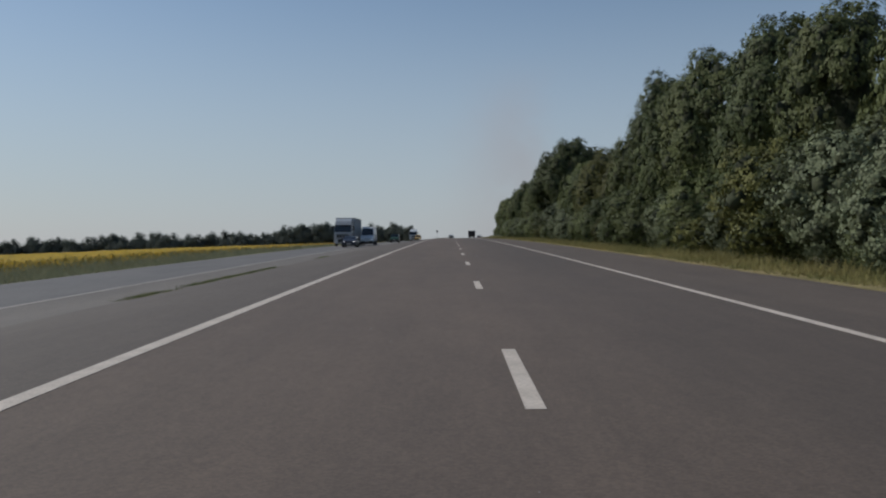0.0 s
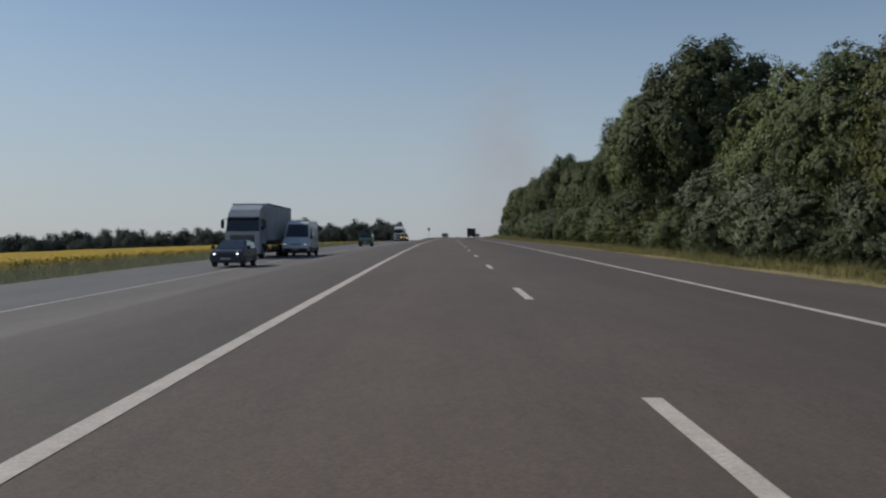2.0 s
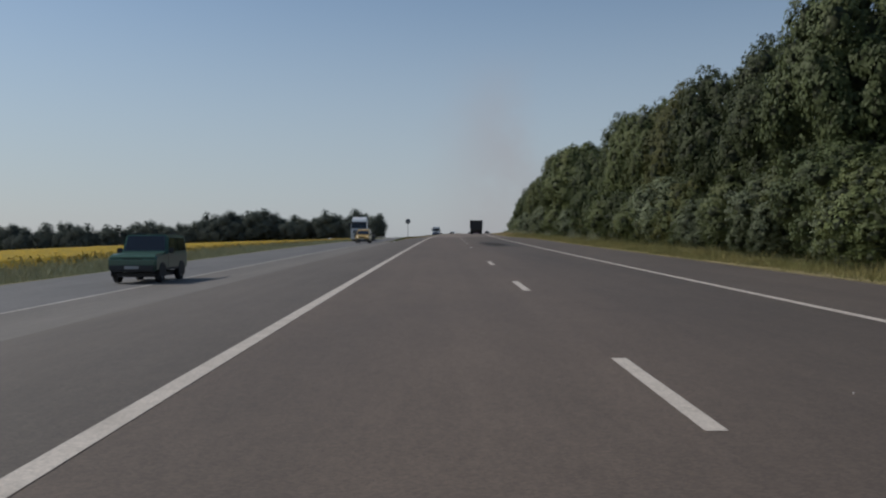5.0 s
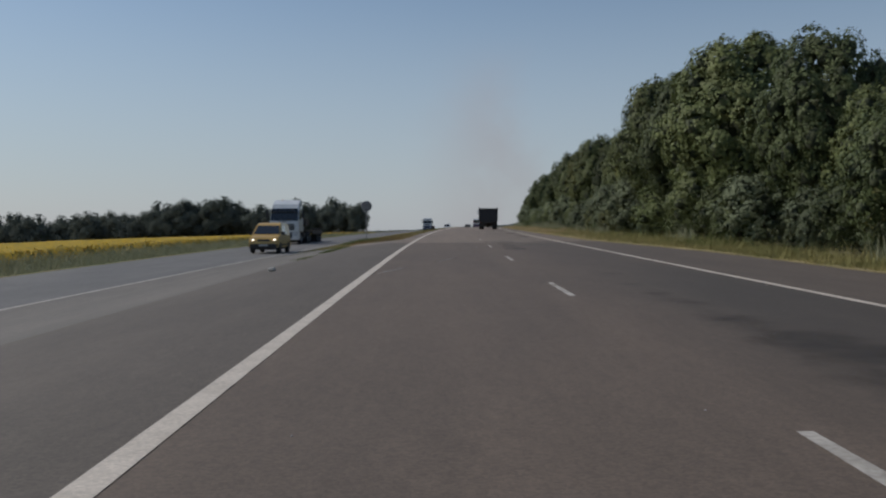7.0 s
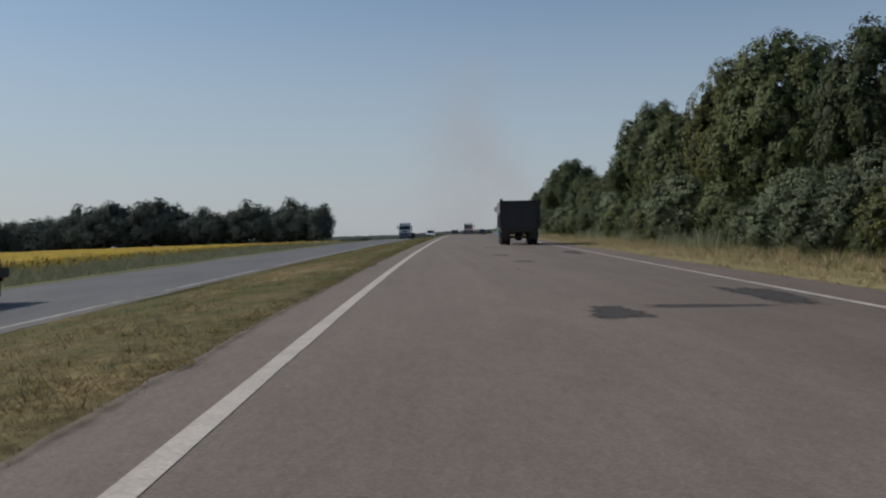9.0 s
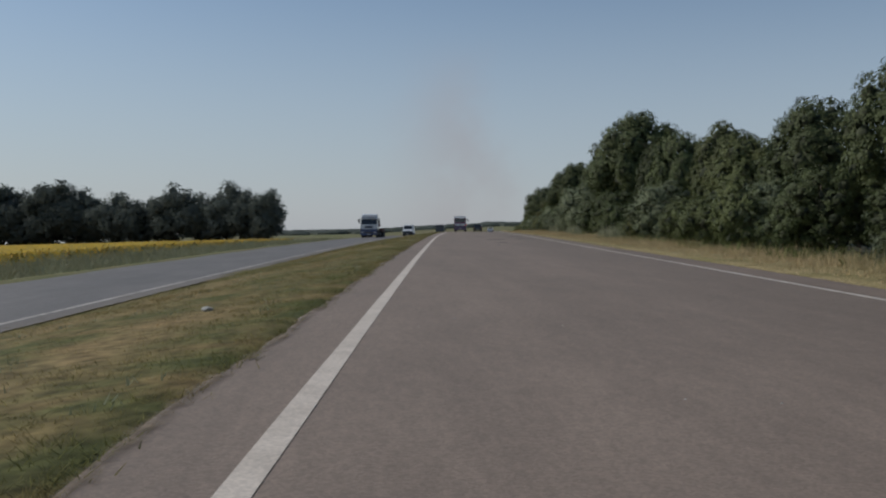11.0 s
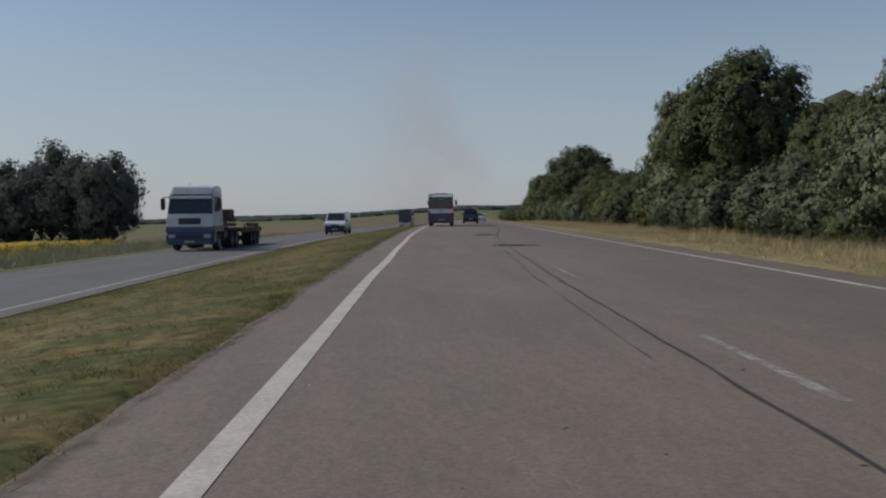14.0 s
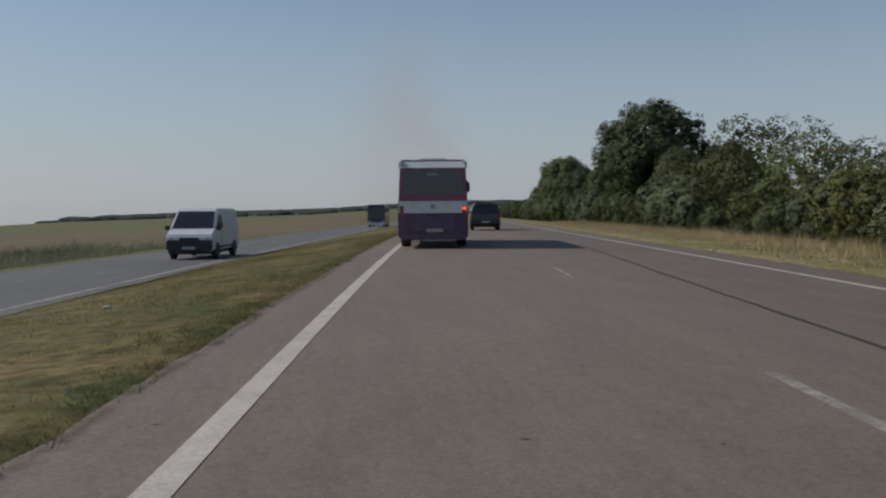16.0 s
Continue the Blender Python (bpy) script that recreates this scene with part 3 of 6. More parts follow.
ROW_C = [(394, 2.5, 6.8), (403.5, 2.7, 8.7), (414, 2.6, 9.4), (423, 2.2, 9.1), (434.5, 4.7, 13.1), (444, 2.8, 8.9), (452.5, 3.2, 10.1), (458.5, 2.8, 9.8), (464, 2.4, 6.5), (469, 2.4, 6.6), (480, 4.2, 11), (490.5, 3.2, 10.4), (494.5, 2.3, 9.9),
         (545, 2.4, 6.4), (552.5, 4.8, 10.9), (561, 2.8, 7.8), (571, 2.8, 6.6), (583, 3, 6.8), (596, 3, 7.2), (614, 3.8, 10), (625, 3.4, 10), (633.5, 3.2, 10.7), (645, 3, 7.2), (656, 3, 5.6), (668, 2.6, 4.8), (682, 3, 4.8), (700, 3, 5), (722, 3, 5), (745, 3, 5)]
ROW_THIN = [(499.5, 1.2, 5.6), (504.5, 1.2, 6.4), (509, 1.8, 4.4), (514, 2.0, 4.8), (518, 2.2, 6.2), (525.5, 2.6, 6.9), (532, 1.5, 5.6), (538, 2.0, 5.2)]
ROW = ROW_A + ROW_B + ROW_C
TOP_S, TOP_H = np.array(sorted([(a, c) for a, b, c in ROW + ROW_THIN] + [(249, 6.5), (107, 7)])).T


def plant(kind, s, u, tall, wide, lean=0.0):
    """A copy of a kind of tree, tall metres high and wide times as broad for its height."""
    own = 10.0 if kind in KINDS + DOMED else 5.0 if kind in YOUNG + THIN else 3.6
    k = tall / own
    m = at(s, u, -0.05) @ pose(0, 0, 0, lean, 0, 20 + float(rng.uniform(-40, 40)))
    t = copy_thing(kind, m)
    t.scale = (k * wide, k * wide, k)
    return t


for i, (s, r, h) in enumerate(ROW):
    broad = r > 3.7
    kind = DOMED[i % 2] if broad else KINDS[int(rng.integers(0, 6))] if h > 6 else YOUNG[i % 3]
    line = float(np.interp(s, [370, 400, 440, 470, 500], [19.0, 20.0, 20.3, 19.6, 19.2]))
    plant(kind, s, line + (0 if broad else rng.uniform(-0.6, 0.8)), h, r / (0.4 * h))
for i, (s, r, h) in enumerate(ROW_THIN):
    plant(THIN[i % 2], s, 18.6 + rng.uniform(-0.6, 0.8), h, r / (0.38 * h))
# s, kind, radius and height of the bushes that stand out before the row
FRONT = [(24.5, 1, 2.2, 5.2), (30.5, 2, 2.4, 5.4), (75, 2, 0.9, 2.8), (97, 1, 1.8, 4.4), (101, 1, 2.6, 5.2), (119, 2, 1.0, 3.2), (138.5, 2, 1.3, 2.3), (166, 2, 1.2, 4), (171.5, 3, 1.8, 4), (204, 2, 1.3, 4.6), (242.5, 3, 2.0, 5.8), (244, 1, 1.0, 2),
         (306, 2, 1.4, 3.4), (336.5, 2, 1.6, 3.2), (346, 2, 1.2, 3), (441, 3, 1.8, 4.3), (443.5, 1, 2.8, 5.5), (449.5, 1, 2.6, 6.4), (445, 3, 1.2, 2.3), (501, 1, 1.7, 2.6)]
for s, i, r, h in FRONT:
    plant(YOUNG[3 - i if i == 1 else 1] if h > 3.5 and i != 2 else BUSHES[i], s, 16.4, h, r / (0.42 * h))
BACK = [tree_kind("tree", 120 + i, M_LEAF_DARK, "dark green tree standing behind the front row", "tree", 10.0, 0.34, 30, 240, 6, 0.3, 0.2, 0.1, 0.92, "trees beside the road") for i in range(2)]
s = 16.0
while s < 640:  # a shaded row behind
    h = float(np.interp(s, TOP_S, TOP_H))
    t = copy_thing(BACK[int(rng.integers(0, 2))], at(s, 25.5 + rng.uniform(-1, 1.5), -0.05) @ pose(0, 0, 0, 0, 0, float(rng.uniform(-60, 60))))
    k = h * rng.uniform(0.7, 0.84) / 10
    t.scale = (k * 1.15, k * 1.15, k)
    s += rng.uniform(5.5, 8) if not 490 < s < 497 else 50
BACK[0].matrix_world, BACK[1].matrix_world = at(648, 25.5), at(655, 26)
s = 14.0
while s < 780:  # a lower second row in front, between the tall crowns
    h = float(np.interp(s, TOP_S, TOP_H))
    plant(YOUNG[int(rng.integers(0, 3))], s, 16.9 + rng.uniform(-0.5, 0.5), min(h * rng.uniform(0.36, 0.56), 5.2), rng.uniform(0.95, 1.25))
    s += rng.uniform(5.5, 9.0) if rng.random() < 0.65 else rng.uniform(10, 14)
s = 14.0
while s < 760:
    front = float(np.interp(s, [0, 200, 250, 330, 700], [15.8, 15.9, 16.4, 16.1, 15.9]))
    plant(BUSHES[int(rng.choice(4, p=[0.36, 0.28, 0.16, 0.2]))], s, front + rng.uniform(-0.5, 0.6), rng.uniform(1.6, 3.9), rng.uniform(0.9, 1.25))
    s += rng.uniform(2.4, 4.4) if rng.random() < 0.72 else rng.uniform(5.5, 8.5)
for k in KINDS + DOMED + YOUNG + BUSHES + THIN:  # the first of each kind stands in the row too
    s0 = 782 + 5 * (KINDS + DOMED + YOUNG + BUSHES + THIN).index(k)
    k.matrix_world = at(s0, 18)
    k.scale = (0.5, 0.5, 0.45) if k in KINDS + DOMED else (0.9, 0.9, 0.9)

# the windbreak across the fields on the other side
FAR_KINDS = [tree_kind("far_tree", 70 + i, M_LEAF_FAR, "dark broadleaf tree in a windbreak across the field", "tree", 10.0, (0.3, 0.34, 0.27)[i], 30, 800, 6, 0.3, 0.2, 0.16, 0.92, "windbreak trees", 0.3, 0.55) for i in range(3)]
placed = [0] * 3


def far_tree(s, u, tall, wide):
    i = int(rng.integers(0, 3))
    m = at(s, u, -0.1) @ pose(0, 0, 0, 0, 0, 60 + float(rng.uniform(-50, 50)))
    if not placed[i]:
        placed[i] = 1
        t = FAR_KINDS[i]
        t.matrix_world = m
    else:
        t = copy_thing(FAR_KINDS[i], m)
    t.scale = (tall / 10 * wide, tall / 10 * wide, tall / 10)


for row in (0, 5.5):
    u = -45.5 - row * 0.3
    while u > -162:
        far_tree(547 + row + 0.25 * (-42 - u) * (u > -110) + 17 * (u <= -110) + rng.uniform(-2, 2), u, float(np.interp(u, [-160, -142, -125, -104, -89, -70, -50, -43], [15.6, 16.1, 16.9, 17.5, 14.0, 15.0, 14.0, 11.6])) * rng.uniform(0.78, 1.06), rng.uniform(0.78, 1.25))
        u -= rng.uniform(3.8, 6.4)
FAR_U, FAR_TALL = [-560, -400, -300, -200, -120], [21.5, 24, 25, 25, 22.5]
u = -238.0
while u > -560:
    far_tree(765 + rng.uniform(-8, 8), u, rng.uniform(0.9, 1.1) * float(np.interp(u, FAR_U, FAR_TALL)), rng.uniform(0.8, 1.1))
    u -= rng.uniform(6, 9)


# ---- crops, grass and weeds ----
def blades(name, places, tall, width, mat, seed, per=5, lean=0.35, lift=0.0):
    """Tufts of bent grass blades at places (s, u); tall may be an array."""
    g = np.random.default_rng(seed)
    p = np.repeat(np.asarray(places, float), per, 0)
    hh = np.repeat(np.broadcast_to(tall, (len(places),)), per) * g.uniform(0.55, 1.1, len(p))
    p = p + g.standard_normal(p.shape) * (0.05 + 0.18 * hh[:, None])
    x, y = plan(p[:, 0], p[:, 1])
    z = height(p[:, 0], p[:, 1]) - 0.03 + lift
    b = np.stack([x, y, z], -1)
    a = g.uniform(0, 2 * np.pi, len(p))
    side = np.stack([np.cos(a), np.sin(a), 0 * a], -1) * (width * (0.6 + 0.6 * g.random(len(p))))[:, None]
    tip = np.stack([g.standard_normal(len(p)) * lean, g.standard_normal(len(p)) * lean, np.ones(len(p))], -1) * hh[:, None]
    v = np.stack([b - side, b + side, b + tip * np.array([1.3, 1.3, 1.0])], 1).reshape(-1, 3)
    f = (np.arange(len(p) * 3)).reshape(-1, 3)
    me = mesh_of(name, v, f, mat)
    me.attributes.new("wear", "FLOAT", "POINT").data.foreach_set("value", np.repeat(straw(p[:, 0], p[:, 1]), 3).astype(np.float32))
    return new(name, me)


g = np.random.default_rng(8)


def scatter(n, s0, s1, u0, u1):
    return np.stack([g.uniform(s0, s1, n), g.uniform(0, 1, n) * (u1 - u0) + u0], -1)


def along_edge(n, s0, s1, edge, spread):
    s = g.uniform(s0, s1, n)
    return np.stack([s, np.array([edge(a) for a in s]) + g.exponential(spread, n)], -1)


def tufty(p, k=0.8):
    """How tall the grass stands from place to place, in clumps."""
    return np.array([max(0.25, 0.8 + k * noise.noise((a * 0.9, b * 0.9, 2)) + 0.7 * noise.noise((a * 3.1, b * 3.1, 5))) for a, b in p])


med = scatter(62000, 262, 520, -7.4, -0.7)
med = med[[(left_edge(a) > b - 0.02) and b > other_line(a) + 0.5 for a, b in med]]
tagged(blades("median_grass", med, 0.07 * tufty(med), 0.006, [M_BLADE], 1, 7, 0.8, 0.02), "short green and dry grass covering the median", "grass", kind="stuff")
tip = np.stack([267.2 + g.exponential(7.0, 1500), g.uniform(-3.9, -1.0, 1500)], -1)
tip = tip[[a < 292 and left_edge(a) > b + 0.05 and b > other_line(a) + 3.4 for a, b in tip]]
tagged(blades("withered_median_grass", tip, 0.15 * tufty(tip), 0.007, [M_WITHERED], 46, 9, 0.7, 0.02), "withered brown grass and weeds where the median begins", "grass", kind="stuff")
edge = along_edge(5200, 262, 520, lambda a: left_edge(a) + 0.02, 0.0)
edge[:, 1] -= np.abs(g.exponential(0.2, len(edge)))
tagged(blades("median_edge_grass", edge, 0.07 * tufty(edge), 0.007, [M_BLADE], 2, 9, 0.8, 0.01), "ragged green grass creeping over the asphalt edge", "grass", kind="stuff")
dry = scatter(15000, 246, 560, 9.4, 15.4)
dry = dry[[b > right_edge(a) + 0.5 and noise.noise((a * 0.25, b * 0.5, 8)) > -0.32 for a, b in dry]]
tall = np.interp(dry[:, 1], [9.4, 11.0, 13.5], [0.16, 0.4, 0.8]) * np.interp(dry[:, 0], [246, 262, 330, 380, 450], [0.5, 0.75, 0.75, 0.6, 0.7]) * tufty(dry)
green = dry[:, 0] + g.normal(0, 12, len(dry)) < 292
tagged(blades("half_dry_grass", dry[green], tall[green], 0.009, [M_OLIVE], 43, 13, 0.3), "olive half-dry grass on the verge before the bushes", "grass", kind="stuff")
dry, tall = dry[~green], tall[~green]
tagged(blades("tall_dry_grass", dry, tall, 0.009, [M_DRY], 3, 13, 0.24), "tall dry straw-coloured grass on the verge before the bushes", "grass", kind="stuff")
low = np.concatenate([scatter(3800, 0, 250, 11.2, 14.2), scatter(3000, 250, 540, 8.9, 12.5)])
low = low[[b > right_edge(a) + 0.05 for a, b in low]]
olive = np.concatenate([scatter(6500, 0, 200, 11.4, 14.5), scatter(3600, 190, 266, 11.2, 14.6)])
olive = olive[[b > right_edge(a) + 0.25 for a, b in olive]]
tagged(blades("olive_verge_grass", olive, np.interp(olive[:, 1], [11.2, 12.4, 14.2], [0.1, 0.34, 0.68]) * np.interp(olive[:, 0], [180, 215], [0.9, 1.0]) * tufty(olive), 0.014, [M_OLIVE], 44, 10, 0.3), "olive grass growing taller towards the foot of the bushes", "grass", kind="stuff")
for name, part_of, m, label in (("green_verge_grass", low[low[:, 0] < 262], M_OLIVE, "short olive mown grass along the right verge"), ("verge_grass", low[low[:, 0] >= 262], M_DRY, "short dry mown grass along the right verge")):
    tagged(blades(name, part_of, 0.13, 0.02, [m], 4, 5, 0.7), label, "grass", kind="stuff")
weeds = np.concatenate([scatter(1500, 0, 560, 13.6, 15.8), scatter(300, 250, 420, 12.0, 15)])
tagged(blades("verge_weeds", weeds, np.where(weeds[:, 0] < 250, 0.5, 1.0) * g.uniform(0.3, 0.8, len(weeds)), 0.03, [M_WEED], 5, 9, 0.5), "green weeds at the foot of the bushes", "weeds", kind="stuff")
clumps = np.array([(318, 13.0), (320.5, 13.4), (323, 12.8), (336, 13.2), (341, 13.6), (296, 13.2), (287, 13.7), (352, 13.1), (362, 13.4), (405, 12.8), (409, 13.2), (427, 12.8), (430, 13.3), (446, 13.0), (262, 14), (239, 14.2), (227, 14.2)])
plumes = np.repeat(clumps, 34, 0) + g.standard_normal((len(clumps) * 34, 2)) * np.array([0.55, 0.3])
tagged(blades("tall_pale_weeds", plumes, g.uniform(0.7, 1.45, len(plumes)), 0.022, [M_PLUME], 9, 7, 0.16), "tall pale grey-green weeds standing out of dry grass", "weeds", kind="stuff")
bank = np.concatenate([scatter(5500, 40, 560, -20, -14.9), scatter(26000, 20, 560, -33.8, -19)])
tagged(blades("bank_grass", bank, np.interp(bank[:, 1], [-33, -27, -21, -17.5, -15], [1.4, 1.2, 0.85, 0.4, 0.15]) * tufty(bank, 0.5), 0.045, [M_BANKWEED], 6, 5, 0.45), "rough green grass and weeds on the bank before the sunflowers", "grass", kind="stuff")
strip = np.concatenate([np.stack([g.uniform(a, b, n), float(np.interp(a, [150, 240], [-4.2, -3.5])) + 0.16 * g.standard_normal(n)], -1) for a, b, n in ((14.5, 17.5, 160), (19.5, 21, 90), (21.5, 32, 420), (44, 48, 80), (246, 250, 60), (253.6, 257.4, 260), (258.6, 261.4, 170))])
tagged(blades("seam_weeds", strip, 0.1 * g.uniform(0.4, 1.3, len(strip)), 0.009, [M_WEED], 7, 8, 1.0), "low weeds growing in the seam between two carriageways", "weeds", kind="stuff")


def sunflowers(n, seed):
    """A strip of sunflowers along the near edge of the field: stems, drooping leaves and yellow heads."""
    q = np.random.default_rng(seed)
    ss, uu = q.uniform(30, 522, n), -33.0 - np.abs(q.exponential(4.0, n))
    x, y = plan(ss, uu)
    z = height(ss, uu)
    b = np.stack([x, y, z], -1)
    tall = q.uniform(0.95, 1.3, n)
    verts, faces, idx = [], [], []
    base = 0
    for i in range(n):
        h = tall[i]
        t = q.uniform(0, 6.28)
        c, sn = math.cos(t), math.sin(t)
        p = b[i]
        vs = [(-0.02 * c, -0.02 * sn, 0), (0.02 * c, 0.02 * sn, 0), (0.015 * c, 0.015 * sn, h), (-0.015 * c, -0.015 * sn, h)]
        fs_ = [(0, 1, 2, 3)]
        for k in range(4):
            a = t + k * 1.9
            lz = h * (0.3 + 0.17 * k)
            ca, sa = math.cos(a), math.sin(a)
            o = len(vs)
            vs += [(0, 0, lz), (0.2 * ca - 0.13 * sa, 0.2 * sa + 0.13 * ca, lz + 0.06), (0.42 * ca, 0.42 * sa, lz - 0.1), (0.2 * ca + 0.13 * sa, 0.2 * sa - 0.13 * ca, lz + 0.06)]
            fs_.append((o, o + 1, o + 2, o + 3))
        o, a = len(vs), q.uniform(-0.6, 0.6) + 0.2
        r = q.uniform(0.13, 0.2)
        ca, sa = math.cos(a), math.sin(a)
        for k in range(7):
            w = 2 * math.pi * k / 7
            px, pz = r * math.cos(w), r * math.sin(w)
            vs.append((0.1 * ca - px * sa, 0.1 * sa + px * ca, h + pz * 0.9 - 0.05))
        fs_.append(tuple(range(o, o + 7)))
        verts.extend((p[0] + v[0], p[1] + v[1], p[2] + v[2]) for v in vs)
        faces.extend(tuple(j + base for j in f) for f in fs_)
        idx += [0] * 5 + [1]
        base += len(vs)
    return mesh_of("sunflower_edge", verts, faces, [M_CROP, M_PETAL], idx)


tagged(new("sunflower_edge", sunflowers(7000, 21)), "tall sunflowers with yellow heads at the field's edge", "sunflowers", kind="stuff")
us = -np.concatenate([np.arange(31.6, 60, 1.0), np.arange(60, 120, 4), np.arange(120, 640, 20)])[::-1]
ss = np.arange(-80, 522, 2.5)
field = sheet("sunflower_field", ss, us, 1.22, [M_CANOPY], lower=lambda a, b: np.vectorize(lambda p, q2: 0.22 * noise.noise((p * 0.9, q2 * 0.9, 0)) + 0.1 * noise.noise((p * 0.2, q2 * 0.2, 3)))(a, b) + np.where(b > -33.6, -1.0, 0))
tagged(field, "wide flat field of yellow sunflowers in bloom", "sunflower field", kind="stuff")

# far woods on the skyline
ss, verts, faces = [], [], []
for i in range(700):
    u, s = g.uniform(-650, 1200), g.uniform(1900, 2300)
    x, y = plan(s, u)
    z, r, h = float(height(s, u)), g.uniform(18, 40), g.uniform(4, 8)
    o = len(verts)
    for k in range(8):
        a = k * math.pi / 4
        verts += [(x + r * math.cos(a), y + r * math.sin(a), z - 2), (x + r * 0.95 * math.cos(a), y + r * 0.95 * math.sin(a), z + h * g.uniform(0.5, 0.7)), (x + r * 0.5 * math.cos(a), y + r * 0.5 * math.sin(a), z + h * g.uniform(0.85, 1.05))]
    for k in range(8):
        p, q2 = o + 3 * k, o + 3 * ((k + 1) % 8)
        faces += [(p, q2, q2 + 1, p + 1), (p + 1, q2 + 1, q2 + 2, p + 2)]
    faces.append(tuple(o + 3 * k + 2 for k in range(8)))
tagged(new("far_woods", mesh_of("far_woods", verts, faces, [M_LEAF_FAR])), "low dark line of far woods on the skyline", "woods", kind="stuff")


# ---- vehicles ----
def paint(name, colour, rough=0.35, coat=0.5):
    return material(name, colour, rough, second=[c * 0.72 for c in colour], scale=2.5, amount=0.45, fine=0.06, fine_scale=30, coat=coat)


M_TYRE = material("tyre_rubber", (0.028, 0.027, 0.027), 0.85, fine=0.2, bump=0.3)
M_RIM = material("steel_rim", (0.33, 0.33, 0.34), 0.4, 0.7, fine=0.1)
M_GLASS = material("tinted_glass", (0.02, 0.023, 0.027), 0.08, coat=0.6)
M_PLASTIC = material("black_plastic", (0.035, 0.035, 0.037), 0.6, fine=0.15)
M_STEEL = material("dark_chassis_steel", (0.05, 0.047, 0.045), 0.6, 0.3, second=(0.09, 0.06, 0.045), scale=5, fine=0.2)
M_PLATE = material("plate_white", (0.4, 0.4, 0.39), 0.5)
M_LAMP = material("clear_lamp", (0.45, 0.46, 0.48), 0.15, coat=0.5)
M_TAIL = material("red_lamp", (0.2, 0.016, 0.014), 0.25, coat=0.5)
M_AMBER = material("amber_lamp", (0.6, 0.22, 0.02), 0.3)


def glow(name, colour, power):
    m = bpy.data.materials.new(name)
    m.use_nodes = True
    b = m.node_tree.nodes["Principled BSDF"]
    b.inputs["Base Color"].default_value = (*colour, 1)
    b.inputs["Emission Color"].default_value = (*colour, 1)
    b.inputs["Emission Strength"].default_value = power
    return m


M_BEAM = glow("lit_headlamp", (1.0, 0.96, 0.88), 1.6)
M_BRAKE = glow("lit_brake_lamp", (1.0, 0.08, 0.05), 1.6)
P_WHITE, P_SILVER = paint("white_paint", (0.66, 0.67, 0.67)), paint("silver_grey_paint", (0.36, 0.37, 0.38))
P_NAVY, P_BLACK = paint("dark_blue_paint", (0.014, 0.016, 0.03), 0.4, 0.25), paint("black_blue_paint", (0.018, 0.019, 0.026), 0.3)
P_YELLOW, P_GREEN = paint("yellow_paint", (0.52, 0.33, 0.09)), paint("dark_green_paint", (0.05, 0.12, 0.08))
P_BLUE, P_PURPLE = paint("deep_blue_paint", (0.025, 0.05, 0.15)), paint("purple_paint", (0.085, 0.052, 0.125))
P_MAROON, P_TEAL = paint("maroon_paint", (0.2, 0.02, 0.085)), paint("light_blue_paint", (0.2, 0.34, 0.37), 0.6, 0.1)
P_DUMP = material("dull_dark_grey_paint", (0.035, 0.036, 0.042), 0.75, second=(0.055, 0.047, 0.042), scale=3, amount=0.6, fine=0.2)
P_BOX = material("grey_box_panels", (0.38, 0.39, 0.4), 0.5, second=(0.28, 0.285, 0.29), scale=0.8, amount=0.7, fine=0.06)
P_RUST = material("red_brown_steel", (0.13, 0.05, 0.04), 0.75, second=(0.07, 0.05, 0.045), scale=3, amount=0.8, fine=0.2)
P_WOOD = material("old_deck_boards", (0.2, 0.16, 0.12), 0.85, second=(0.13, 0.1, 0.08), scale=2, fine=0.25, stretch=(8, 1, 1))


def soften(bm, width, segments=2):
    bmesh.ops.recalc_face_normals(bm, faces=bm.faces)
    if width:
        sharp = [e for e in bm.edges if len(e.link_faces) == 2 and e.calc_face_angle(0) > 0.35]
        bmesh.ops.bevel(bm, geom=sharp, offset=width, segments=segments, affect="EDGES", clamp_overlap=True)
    return bm


def block(name, size, centre, mat, parent, bevel=0.02, label="", taper=1.0):
    """A box with rounded edges; taper narrows its top."""
    bm = bmesh.new()
    bmesh.ops.create_cube(bm, size=1.0)
    for v in bm.verts:
        k = taper if v.co.z > 0 else 1.0
        v.co = Vector((v.co.x * size[0] * k, v.co.y * size[1] * (k + 1) / 2, v.co.z * size[2]))
    soften(bm, min(bevel, min(size) * 0.45))
    for v in bm.verts:
        v.co += Vector(centre)
    return part(name, bm, mat, parent, label)


